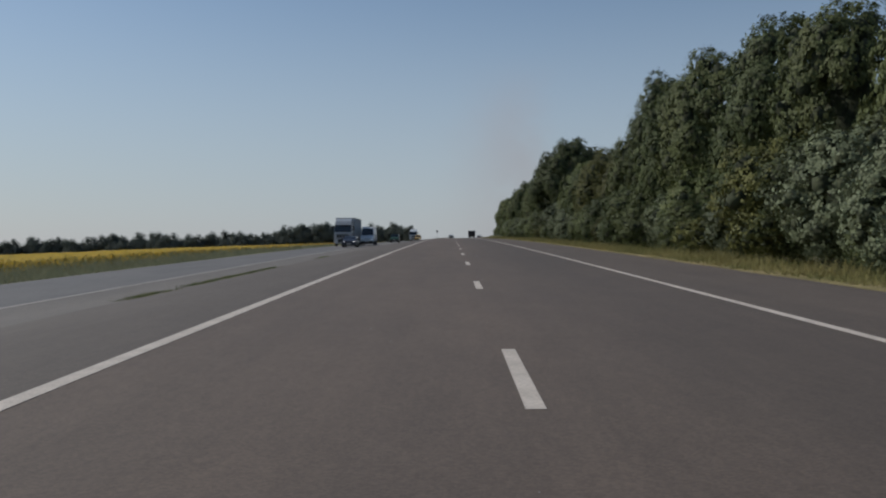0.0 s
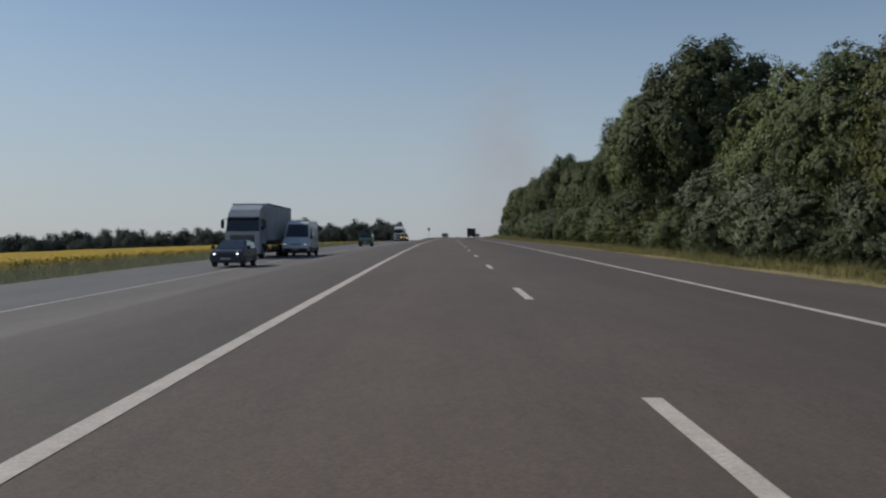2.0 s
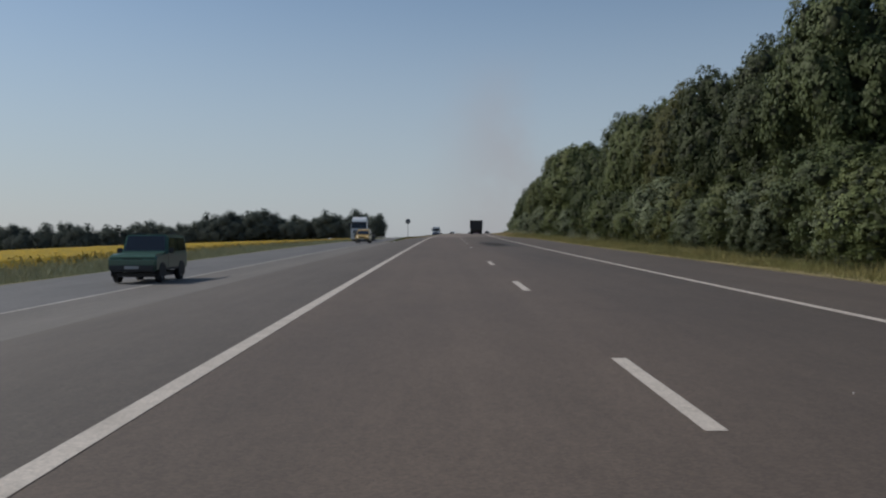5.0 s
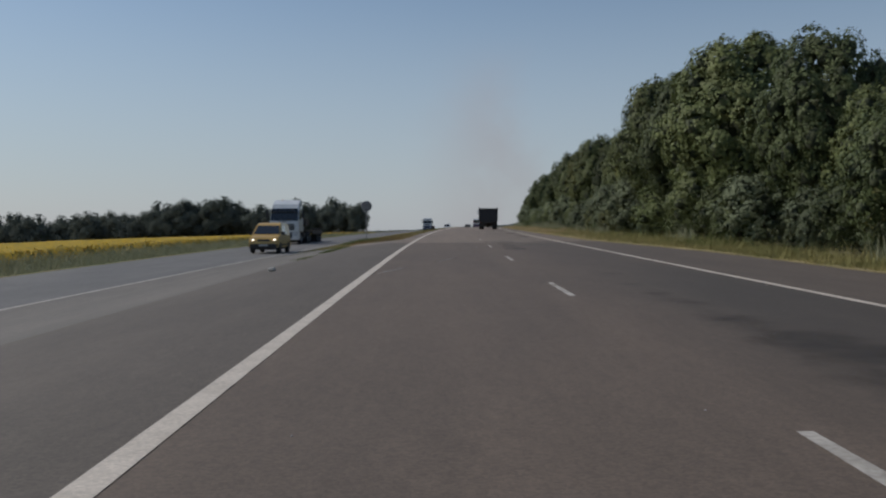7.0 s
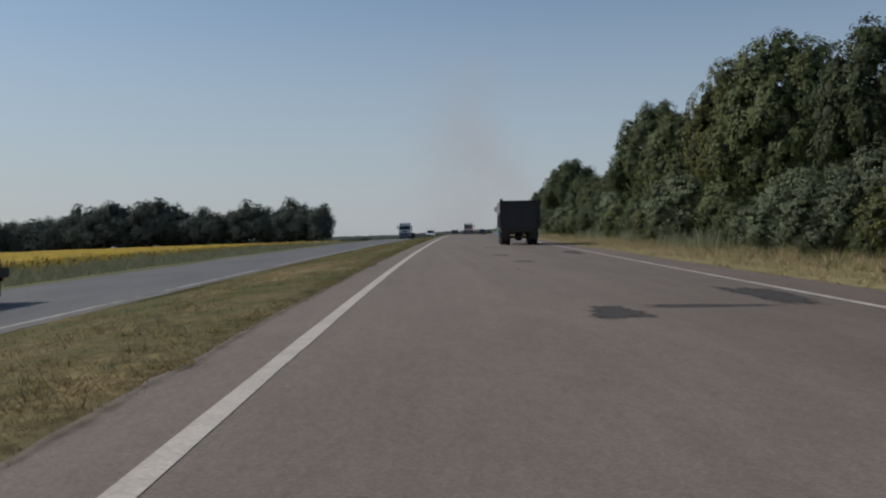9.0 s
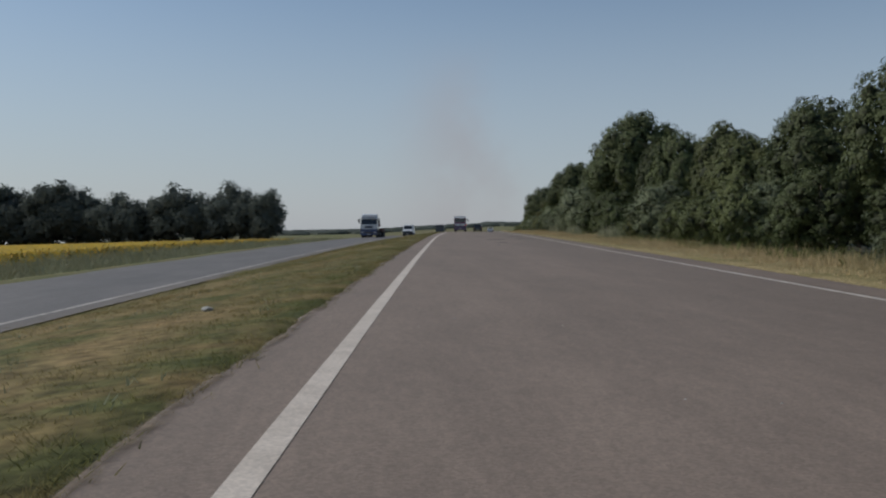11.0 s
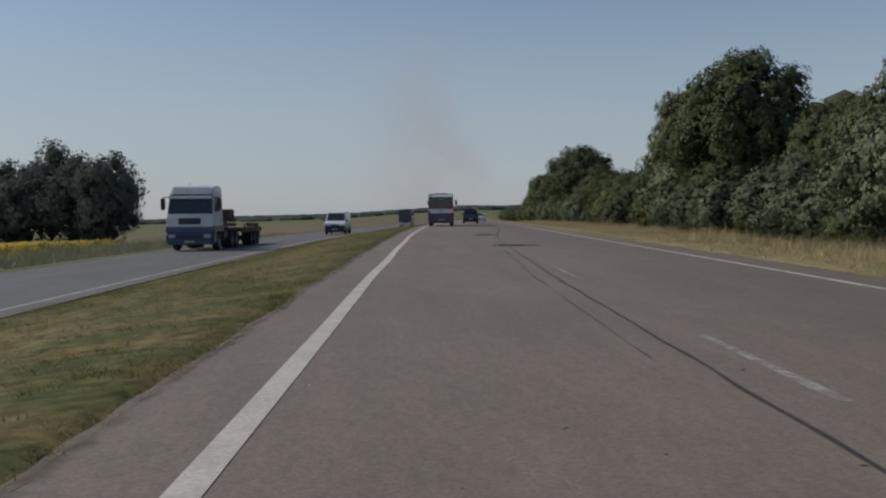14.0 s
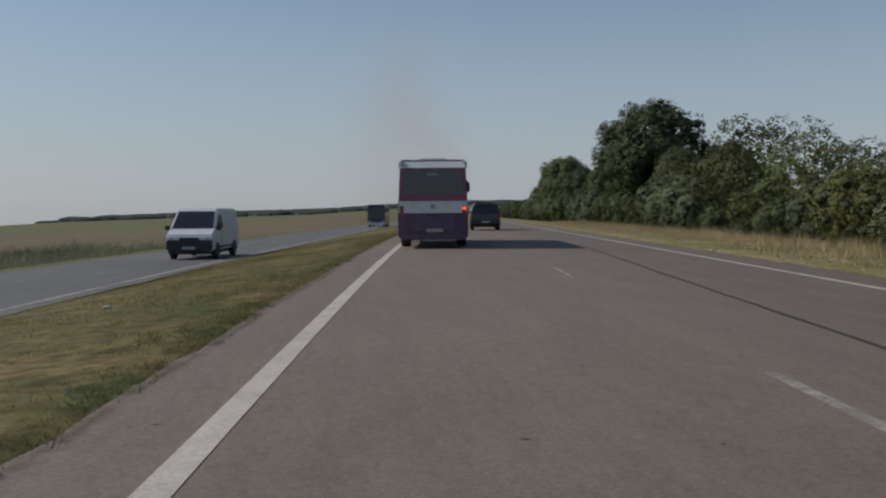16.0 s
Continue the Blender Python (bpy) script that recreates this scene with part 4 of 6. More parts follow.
class Shell:
    """A body from its side view (y, z), with flanks that lean in above the belt."""

    def __init__(self, profile, width, belt, lean, bevel=0.06):
        self.p, self.w, self.belt, self.lean, self.bevel = profile, width, belt, lean, bevel
        self.top = max(z for _, z in profile)

    def half(self, z):
        return self.w / 2 - self.lean * max(0.0, (z - self.belt) / (self.top - self.belt))

    def body(self, mat, parent, name="body", label=""):
        bm = bmesh.new()
        a = [bm.verts.new((-self.half(z), y, z)) for y, z in self.p]
        b = [bm.verts.new((self.half(z), y, z)) for y, z in self.p]
        n = len(a)
        bm.faces.new(a)
        bm.faces.new(b[::-1])
        for i in range(n):
            bm.faces.new((a[i], b[i], b[(i + 1) % n], a[(i + 1) % n]))
        soften(bm, self.bevel)
        return part(name, bm, mat, parent, label)

    def flank(self, name, pts, mat, parent, side, proud=0.008, label=""):
        """A thin panel or window on one flank, along the lean of the body."""
        bm = bmesh.new()
        o = [bm.verts.new((side * (self.half(z) + proud), y, z)) for y, z in pts]
        i = [bm.verts.new((side * (self.half(z) - 0.02), y, z)) for y, z in pts]
        n = len(pts)
        bm.faces.new(o)
        bm.faces.new(i[::-1])
        for k in range(n):
            bm.faces.new((o[k], o[(k + 1) % n], i[(k + 1) % n], i[k]))
        bmesh.ops.recalc_face_normals(bm, faces=bm.faces)
        return part(name, bm, mat, parent, label)

    def across(self, name, p0, p1, mat, parent, margin=0.1, proud=0.01, label="", cut=0.0):
        """A pane or panel across the body between two points of its side view."""
        (y0, z0), (y1, z1) = p0, p1
        if cut:
            y0, z0, y1, z1 = y0 + (y1 - y0) * cut, z0 + (z1 - z0) * cut, y1 - (y1 - y0) * cut, z1 - (z1 - z0) * cut
        ny, nz = z1 - z0, -(y1 - y0)
        l = math.hypot(ny, nz)
        ny, nz = ny / l, nz / l
        mid_y = sum(y for y, _ in self.p) / len(self.p)
        if ny * ((y0 + y1) / 2 - mid_y) < 0:
            ny, nz = -ny, -nz
        h0, h1 = self.half(z0) - margin, self.half(z1) - margin
        bm = bmesh.new()
        o = [bm.verts.new((x, y + ny * proud, z + nz * proud)) for x, y, z in ((-h0, y0, z0), (h0, y0, z0), (h1, y1, z1), (-h1, y1, z1))]
        i = [bm.verts.new((x, y - ny * 0.02, z - nz * 0.02)) for x, y, z in ((-h0, y0, z0), (h0, y0, z0), (h1, y1, z1), (-h1, y1, z1))]
        bm.faces.new(o)
        bm.faces.new(i[::-1])
        for k in range(4):
            bm.faces.new((o[k], o[(k + 1) % 4], i[(k + 1) % 4], i[k]))
        bmesh.ops.recalc_face_normals(bm, faces=bm.faces)
        return part(name, bm, mat, parent, label)


def lathe_x(profile, sides=22):
    """A ring about the x axis from (radius, x) points."""
    bm = bmesh.new()
    rings = []
    for k in range(sides):
        a = 2 * math.pi * k / sides
        rings.append([bm.verts.new((x, r * math.cos(a), r * math.sin(a))) for r, x in profile])
    for k in range(sides):
        p, q = rings[k], rings[(k + 1) % sides]
        for i in range(len(profile) - 1):
            bm.faces.new((p[i], p[i + 1], q[i + 1], q[i]))
    bmesh.ops.remove_doubles(bm, verts=bm.verts, dist=0.0005)
    bmesh.ops.recalc_face_normals(bm, faces=bm.faces)
    return bm


def wheel(parent, x, y, r, width, mat=None):
    """A tyre with its dished rim; x is the middle of the tread."""
    side = 1 if x > 0 else -1
    w = width / 2
    bm = lathe_x([(r * 0.62, -w), (r * 0.92, -w), (r, -w * 0.7), (r, w * 0.7), (r * 0.92, w), (r * 0.62, w), (r * 0.58, w * 0.6), (r * 0.58, -w * 0.6), (r * 0.62, -w)])
    bmesh.ops.translate(bm, verts=bm.verts, vec=(x, y, r))
    tyre = part("wheel", bm, M_TYRE, parent)
    bm = lathe_x([(0.001, side * w * 0.75), (r * 0.16, side * w * 0.78), (r * 0.2, side * w * 0.5), (r * 0.5, side * w * 0.45), (r * 0.56, side * w * 0.9), (r * 0.63, side * w * 0.92), (r * 0.6, -side * w * 0.5), (0.001, -side * w * 0.5)])
    bmesh.ops.translate(bm, verts=bm.verts, vec=(x, y, r))
    part("rim", bm, mat or M_RIM, tyre, "steel rim")
    return tyre


def arch(parent, x, y, r, mat=None):
    """The dark wheel arch as a shallow ring proud of the flank."""
    bm = lathe_x([(0.001, 0.0), (r, 0.0), (r, 0.03), (r - 0.02, 0.035), (0.001, 0.03)] if x > 0 else [(0.001, 0.0), (r, 0.0), (r, -0.03), (r - 0.02, -0.035), (0.001, -0.03)])
    for v in bm.verts:
        v.co = Vector((v.co.x + x, v.co.y + y, max(v.co.z + r * 0.84, 0.24)))
    part("wheel_arch", bm, mat or M_PLASTIC, parent)


def mirror(parent, x, y, z, tall=0.2, mat=None):
    s = 1 if x > 0 else -1
    block("mirror", (0.2 if tall < 0.3 else 0.16, 0.12, tall), (x + s * 0.1, y, z), mat or M_PLASTIC, parent, 0.03)


def small_vehicle(name, label, category, place, profile, width, belt, lean, paint_mat, screen, rear, windows, wheels, r, front, back, lit=False, plain_bumper=True, rear_lamp_z=0.9, brake=False, extra=None):
    """A car or van. front and back: (y, z of the lamps, z of the bumper)."""
    t = thing(name, label, category, place)
    sh = Shell(profile, width, belt, lean)
    body = sh.body(paint_mat, t)
    sh.across("windscreen", *screen, M_GLASS, t, 0.1, 0.012, "dark windscreen", 0.06)
    if rear:
        sh.across("rear_window", *rear, M_GLASS, t, 0.14, 0.012, "dark rear window", 0.08)
    for side in (-1, 1):
        for w in windows:
            sh.flank("side_window", w, M_GLASS, t, side)
        mirror(t, side * sh.half(belt), screen[1][0] - 0.15, belt + 0.12, 0.2)
        for y in wheels:
            arch(t, side * (width / 2 - 0.012), y, r * 1.16)
            wheel(t, side * (width / 2 - 0.1), y, r, 0.2)
        fy, fz, fb = front
        block("headlight", (0.2, 0.14, 0.11), (side * (width / 2 - 0.24), fy - 0.05, fz), M_BEAM if lit else M_LAMP, t, 0.04, "lit headlight" if lit else "clear headlight")
        by, bz, bb = back
        block("tail_light", (0.14, 0.06, 0.34), (side * (width / 2 - 0.12), by - 0.01, bz), M_BRAKE if brake else M_TAIL, t, 0.03, "red tail light")
        block("door_seam", (0.006, 0.012, belt - 0.45), (side * (width / 2 + 0.001), wheels[0] - 0.72, belt * 0.5 + 0.2), M_PLASTIC, t, 0.0)
        block("side_trim", (0.03, (wheels[0] - wheels[1]) - 2.5 * r, 0.09), (side * (width / 2 + 0.004), (wheels[0] + wheels[1]) / 2, 0.5), M_PLASTIC, t, 0.012)
    bump = M_PLASTIC if plain_bumper else paint_mat
    block("front_bumper", (width * 0.97, 0.3, 0.3), (0, front[0] - 0.05, front[2]), bump, t, 0.07)
    block("rear_bumper", (width * 0.96, 0.26, 0.26), (0, back[0] + 0.05, back[2]), bump, t, 0.06)
    block("grille", (width * 0.42, 0.05, 0.13), (0, front[0] + 0.0, front[1] - 0.02), M_PLASTIC, t, 0.015)
    block("front_plate", (0.52, 0.02, 0.11), (0, front[0] + 0.11, front[2]), M_PLATE, t, 0.004)
    block("rear_plate", (0.52, 0.02, 0.11), (0, back[0] - 0.04 if bz > 1 else back[0] - 0.09, bz - 0.06 if bz > 1 else bb + 0.02), M_PLATE, t, 0.004)
    block("underbody", (width * 0.8, wheels[0] - wheels[1] + 0.8, 0.16), (0, (wheels[0] + wheels[1]) / 2, 0.3), M_PLASTIC, t, 0.03)
    if extra:
        extra(t, sh)
    return t


def oncoming(s, u):
    return at(s, u, 0.0, 180.0)


# a dark blue hatchback with its lamps lit
small_vehicle("car", "dark blue hatchback with lit headlights on the asphalt", "car", oncoming(107.0, -9.25),
              [(-2.0, 0.28), (-2.05, 0.6), (-2.0, 0.95), (-1.78, 1.36), (-1.2, 1.45), (0.1, 1.43), (0.98, 0.97), (1.85, 0.82), (2.03, 0.62), (2.05, 0.28)], 1.7, 0.92, 0.2, P_NAVY,
              ((0.1, 1.43), (0.98, 0.97)), ((-2.0, 0.95), (-1.78, 1.36)), [[(-0.42, 0.99), (-0.42, 1.36), (0.05, 1.36), (0.72, 1.0)], [(-1.65, 1.02), (-1.5, 1.32), (-0.48, 1.36), (-0.48, 0.99)]],
              (1.3, -1.25), 0.3, (1.98, 0.68, 0.45), (-2.02, 0.78, 0.48), True, False)

# a white high-roof van


def van_side(t, sh):
    for side in (-1, 1):
        block("sliding_rail", (0.02, 1.7, 0.04), (side * (sh.half(1.25) + 0.004), -1.6, 1.25), M_PLASTIC, t, 0.008)
        block("lower_cladding", (0.03, 4.4, 0.2), (side * (sh.w / 2 + 0.003), -0.4, 0.52), M_PLASTIC, t, 0.01)
    block("roof_seam", (1.5, 0.03, 0.02), (0, 0.9, 2.69), M_PLASTIC, t, 0.005)
    block("wiper", (0.6, 0.03, 0.03), (0.25, 2.12, 1.5), M_PLASTIC, t, 0.01)


small_vehicle("van", "white high-roof panel van with lit headlights on asphalt", "van", oncoming(129.3, -9.1),
              [(-2.9, 0.4), (-2.95, 2.45), (-2.75, 2.68), (1.1, 2.68), (1.5, 2.5), (2.2, 1.38), (2.8, 1.12), (2.95, 0.88), (2.97, 0.38)], 1.98, 1.3, 0.16, P_WHITE,
              ((1.5, 2.5), (2.2, 1.38)), None, [[(0.75, 1.42), (0.75, 2.1), (1.25, 2.1), (1.75, 1.42)]], (1.95, -1.75), 0.35, (2.9, 0.9, 0.52), (-2.93, 1.1, 0.5), True, True, extra=van_side)

# a dark green jeep


def spare(t, sh):
    bm = lathe_x([(0.001, 0.1), (0.36, 0.1), (0.38, 0.05), (0.38, -0.08), (0.001, -0.08)])
    bmesh.ops.rotate(bm, verts=bm.verts, matrix=Matrix.Rotation(radians(90), 3, "Z"))
    bmesh.ops.translate(bm, verts=bm.verts, vec=(0.1, -2.1, 1.05))
    part("spare_wheel", bm, M_TYRE, t)
    for side in (-1, 1):
        block("roof_rail", (0.04, 1.7, 0.05), (side * 0.62, -0.7, 1.81), M_PLASTIC, t, 0.015)


small_vehicle("off_road_car", "dark green boxy off-road car on the oncoming carriageway", "car", oncoming(186.0, -9.2),
              [(-2.0, 0.45), (-2.0, 1.05), (-1.95, 1.68), (-1.8, 1.78), (0.28, 1.78), (0.62, 1.12), (1.85, 1.05), (2.0, 0.92), (2.0, 0.45)], 1.75, 1.06, 0.09, P_GREEN,
              ((0.28, 1.76), (0.62, 1.13)), ((-2.0, 1.1), (-1.95, 1.66)), [[(-0.55, 1.15), (-0.55, 1.66), (0.2, 1.66), (0.45, 1.15)], [(-1.8, 1.15), (-1.78, 1.64), (-0.62, 1.66), (-0.62, 1.15)]],
              (1.25, -1.2), 0.36, (1.96, 0.85, 0.58), (-1.98, 0.95, 0.6), True, True, extra=spare)

# a small yellow van


def van_ribs(t, sh):
    for side in (-1, 1):
        block("roof_bar", (0.04, 2.1, 0.05), (side * 0.6, -0.9, 1.86), M_PLASTIC, t, 0.015)
        sh.flank("cargo_panel", [(-1.85, 1.05), (-1.8, 1.62), (-0.75, 1.66), (-0.75, 1.05)], P_YELLOW, t, side, 0.006)
    block("wiper", (0.55, 0.02, 0.03), (0.2, 0.98, 1.2), M_PLASTIC, t, 0.008)


small_vehicle("small_van", "small yellow delivery van with lit headlights on asphalt", "van", oncoming(269.3, -8.9),
              [(-2.1, 0.35), (-2.12, 1.0), (-2.05, 1.68), (-1.85, 1.82), (0.1, 1.8), (0.38, 1.7), (1.15, 1.08), (1.85, 0.92), (2.06, 0.68), (2.08, 0.35)], 1.72, 1.05, 0.16, P_YELLOW,
              ((0.38, 1.68), (1.15, 1.1)), ((-2.1, 1.1), (-2.05, 1.62)), [[(-0.62, 1.1), (-0.62, 1.6), (0.25, 1.6), (0.85, 1.1)]], (1.35, -1.35), 0.31, (2.0, 0.78, 0.48), (-2.08, 0.95, 0.5), True, True, extra=van_ribs)

# a white van of an older make
small_vehicle("van", "white low-roof van with a dark bumper on the oncoming carriageway", "van", oncoming(513.6, -9.0),
              [(-2.4, 0.38), (-2.42, 1.95), (-2.3, 2.12), (0.85, 2.13), (1.15, 2.04), (1.95, 1.25), (2.4, 1.02), (2.48, 0.38)], 1.95, 1.2, 0.14, P_WHITE,
              ((1.15, 2.04), (1.95, 1.25)), None, [[(0.6, 1.3), (0.6, 1.92), (1.05, 1.92), (1.6, 1.3)]], (1.65, -1.4), 0.33, (2.44, 0.88, 0.5), (-2.4, 1.1, 0.5), False, True,
              extra=lambda t, sh: [block("front_apron", (1.9, 0.1, 0.3), (0, 2.42, 0.68), M_PLASTIC, t, 0.04), block("wiper", (0.6, 0.03, 0.03), (0.25, 1.86, 1.36), M_PLASTIC, t, 0.01)])

# the black car ahead


def estate_back(t, sh):
    block("roof_spoiler", (1.2, 0.22, 0.05), (0, -2.15, 1.7), P_BLACK, t, 0.02)
    for side in (-1, 1):
        block("roof_rail", (0.04, 2.0, 0.05), (side * 0.66, -0.8, 1.78), M_PLASTIC, t, 0.015)


lead_car = small_vehicle("off_road_car", "black estate-like off-road car on the asphalt", "car", at(528.5, 3.75),
              [(-2.25, 0.4), (-2.3, 0.7), (-2.28, 1.05), (-2.12, 1.64), (-1.85, 1.74), (0.2, 1.74), (1.0, 1.12), (2.1, 0.98), (2.3, 0.75), (2.3, 0.4)], 1.85, 1.05, 0.2, P_BLACK,
              ((0.2, 1.72), (1.0, 1.14)), ((-2.28, 1.1), (-2.12, 1.6)), [[(-0.5, 1.12), (-0.5, 1.62), (0.15, 1.62), (0.78, 1.13)], [(-1.9, 1.14), (-1.78, 1.58), (-0.56, 1.62), (-0.56, 1.12)]],
              (1.4, -1.35), 0.36, (2.22, 0.85, 0.55), (-2.3, 0.98, 0.55), False, True, extra=estate_back)
lead_car.scale = (0.91, 0.91, 0.91)
small_vehicle("car", "small white saloon car far along the road", "car", at(597.0, 5.6),
              [(-2.0, 0.28), (-2.05, 0.6), (-2.0, 0.92), (-1.5, 0.98), (-1.05, 1.38), (0.1, 1.42), (0.95, 0.97), (1.9, 0.85), (2.05, 0.6), (2.05, 0.28)], 1.68, 0.92, 0.2, P_WHITE,
              ((0.1, 1.41), (0.95, 0.97)), ((-1.5, 0.99), (-1.05, 1.37)), [[(-0.4, 0.99), (-0.4, 1.34), (0.05, 1.35), (0.7, 1.0)], [(-1.3, 1.0), (-1.02, 1.31), (-0.46, 1.34), (-0.46, 0.99)]],
              (1.3, -1.25), 0.3, (1.98, 0.7, 0.45), (-2.02, 0.78, 0.48), False, False)


def lorry_cab(t, y, main, low, tall=3.7, wind_deflector=True):
    """A forward-control cab with its front at y, painted main above and low below."""
    k, two_tone = tall - 3.7, low is not main
    sh = Shell([(y - 2.2, 1.0), (y - 2.2, 3.45 + k), (y - 1.9, 3.66 + k), (y - 0.75, 3.55 + k), (y - 0.42, 3.08 + k), (y - 0.08, 1.9), (y - 0.02, 1.0)], 2.46, 1.8, 0.1, 0.08)
    sh.body(main, t, "cab")
    sh.across("windscreen", (y - 0.36, 2.95), (y - 0.08, 1.95), M_GLASS, t, 0.08, 0.015, "dark windscreen")
    block("sun_visor", (2.25, 0.26, 0.16 if two_tone else 0.08), (0, y - 0.26, 3.0 + k), P_WHITE if two_tone else M_PLASTIC, t, 0.03)
    if two_tone:
        sh.across("roof_window", (y - 0.7, 3.49 + k), (y - 0.48, 3.17 + k), P_SILVER, t, 0.16, 0.02, "grey band over the visor")
    if wind_deflector:
        bm = bmesh.new()
        pts = [(y - 2.15, 3.5 + k), (y - 2.15, 3.98 + k), (y - 1.8, 4.0 + k), (y - 0.85, 3.6 + k), (y - 0.8, 3.5 + k)]
        a = [bm.verts.new((-1.12, p, q)) for p, q in pts]
        b = [bm.verts.new((1.12, p, q)) for p, q in pts]
        bm.faces.new(a)
        bm.faces.new(b[::-1])
        for i in range(5):
            bm.faces.new((a[i], b[i], b[(i + 1) % 5], a[(i + 1) % 5]))
        part("roof_deflector", soften(bm, 0.06), main, t)
    block("front_panel", (2.44, 0.12, 0.82), (0, y - 0.02, 1.4), main, t, 0.05)
    if low is not main:
        block("lower_panel", (2.47, 0.14, 0.36), (0, y + 0.005, 1.13), low, t, 0.04, "deep blue lower front")
        for side in (-1, 1):
            sh.flank("lower_flank", [(y - 2.15, 1.02), (y - 2.15, 1.3), (y - 0.1, 1.3), (y - 0.06, 1.02)], low, t, side, 0.012)
    gz, gh = (1.56, 0.32) if two_tone else (1.42, 0.5)
    block("grille_panel", (1.15 if two_tone else 1.7, 0.05, gh), (0, y + 0.06, gz), M_PLASTIC, t, 0.03, "dark grille panel")
    for i in range(2 if two_tone else 3):
        block("grille_bar", (1.05 if two_tone else 1.6, 0.03, 0.03), (0, y + 0.09, gz + 0.15 * (i - (0.5 if two_tone else 1))), low, t, 0.01)
    block("bumper", (2.48, 0.5, 0.62), (0, y - 0.16, 0.66), low, t, 0.1)
    block("lower_grille", (1.35, 0.06, 0.46 if not two_tone else 0.2), (0, y + 0.09, 0.74), M_PLASTIC, t, 0.03, "black lower grille")
    block("plate", (0.52, 0.02, 0.11), (0, y + 0.125, 0.5), M_PLATE, t, 0.004)
    block("roof_beacon", (0.1, 0.1, 0.14), (0.4, y - 1.6, 3.72 + k + (0.3 if wind_deflector else 0)), M_AMBER, t, 0.05)
    for side in (-1, 1):
        block("headlight", (0.42, 0.1, 0.24), (side * 0.92, y + 0.06, 0.78), M_LAMP, t, 0.05, "clear headlight")
        sh.flank("side_window", [(y - 1.25, 2.05), (y - 1.25, 2.8), (y - 0.62, 2.8), (y - 0.32, 2.05)], M_GLASS, t, side, 0.012)
        block("mirror_arm", (0.3, 0.05, 0.05), (side * 1.3, y - 0.3, 2.8), M_PLASTIC, t, 0.012)
        block("mirror", (0.24, 0.14, 0.62), (side * 1.46, y - 0.3, 2.45), M_PLASTIC, t, 0.05)
        block("step_panel", (0.12, 0.5, 0.65), (side * 1.17, y - 0.42, 0.72), low, t, 0.04)
        block("mudguard", (0.3, 1.2, 0.1), (side * 1.05, y - 1.35, 1.06), M_PLASTIC, t, 0.03)
        block("fuel_tank", (0.5, 1.1, 0.6), (side * 0.95, y - 2.75, 0.78), M_STEEL, t, 0.12)
        wheel(t, side * 1.05, y - 1.35, 0.5, 0.3)
    block("chassis", (0.85, 5.2, 0.26), (0, y - 3.6, 0.85), M_STEEL, t, 0.03)
    return sh


def axle(t, y, r=0.5, twin=True, half=0.98):
    for side in (-1, 1):
        wheel(t, side * half, y, r, 0.56 if twin else 0.32)
        block("mud_flap", (0.5, 0.02, 0.42), (side * half, y - r - 0.16, 0.5), M_PLASTIC, t, 0.005)
    block("axle", (1.7, 0.16, 0.2), (0, y, r), M_STEEL, t, 0.06)


# silver lorry with a long grey box
lorry = thing("box_lorry", "silver lorry with a long plain grey box body", "lorry", oncoming(121.0, -11.9))
lorry_cab(lorry, 0.0, P_SILVER, P_SILVER, 3.55)
block("cargo_box", (2.55, 10.0, 2.75), (0, -7.6, 2.62), P_BOX, lorry, 0.03, "plain grey cargo box")
for i in range(9):
    for side in (-1, 1):
        block("box_post", (0.02, 0.06, 2.66), (side * 1.28, -3.1 - 1.13 * i, 2.62), P_BOX, lorry, 0.004)
for side in (-1, 1):
    block("box_rail", (0.05, 10.02, 0.12), (side * 1.27, -7.6, 1.3), M_STEEL, lorry, 0.015)
    block("box_top_rail", (0.05, 10.02, 0.1), (side * 1.27, -7.6, 3.96), M_STEEL, lorry, 0.015)
    block("side_guard", (0.05, 3.4, 0.34), (side * 1.18, -6.1, 0.75), M_STEEL, lorry, 0.02)
    block("tail_light", (0.4, 0.05, 0.14), (side * 0.95, -12.6, 1.02), M_TAIL, lorry, 0.02)
block("rear_bar", (2.4, 0.12, 0.16), (0, -12.5, 0.6), M_STEEL, lorry, 0.03)
block("frame_rail", (0.9, 9.6, 0.26), (0, -7.7, 1.12), M_STEEL, lorry, 0.03)
for y in (-9.4, -10.7):
    axle(lorry, y)


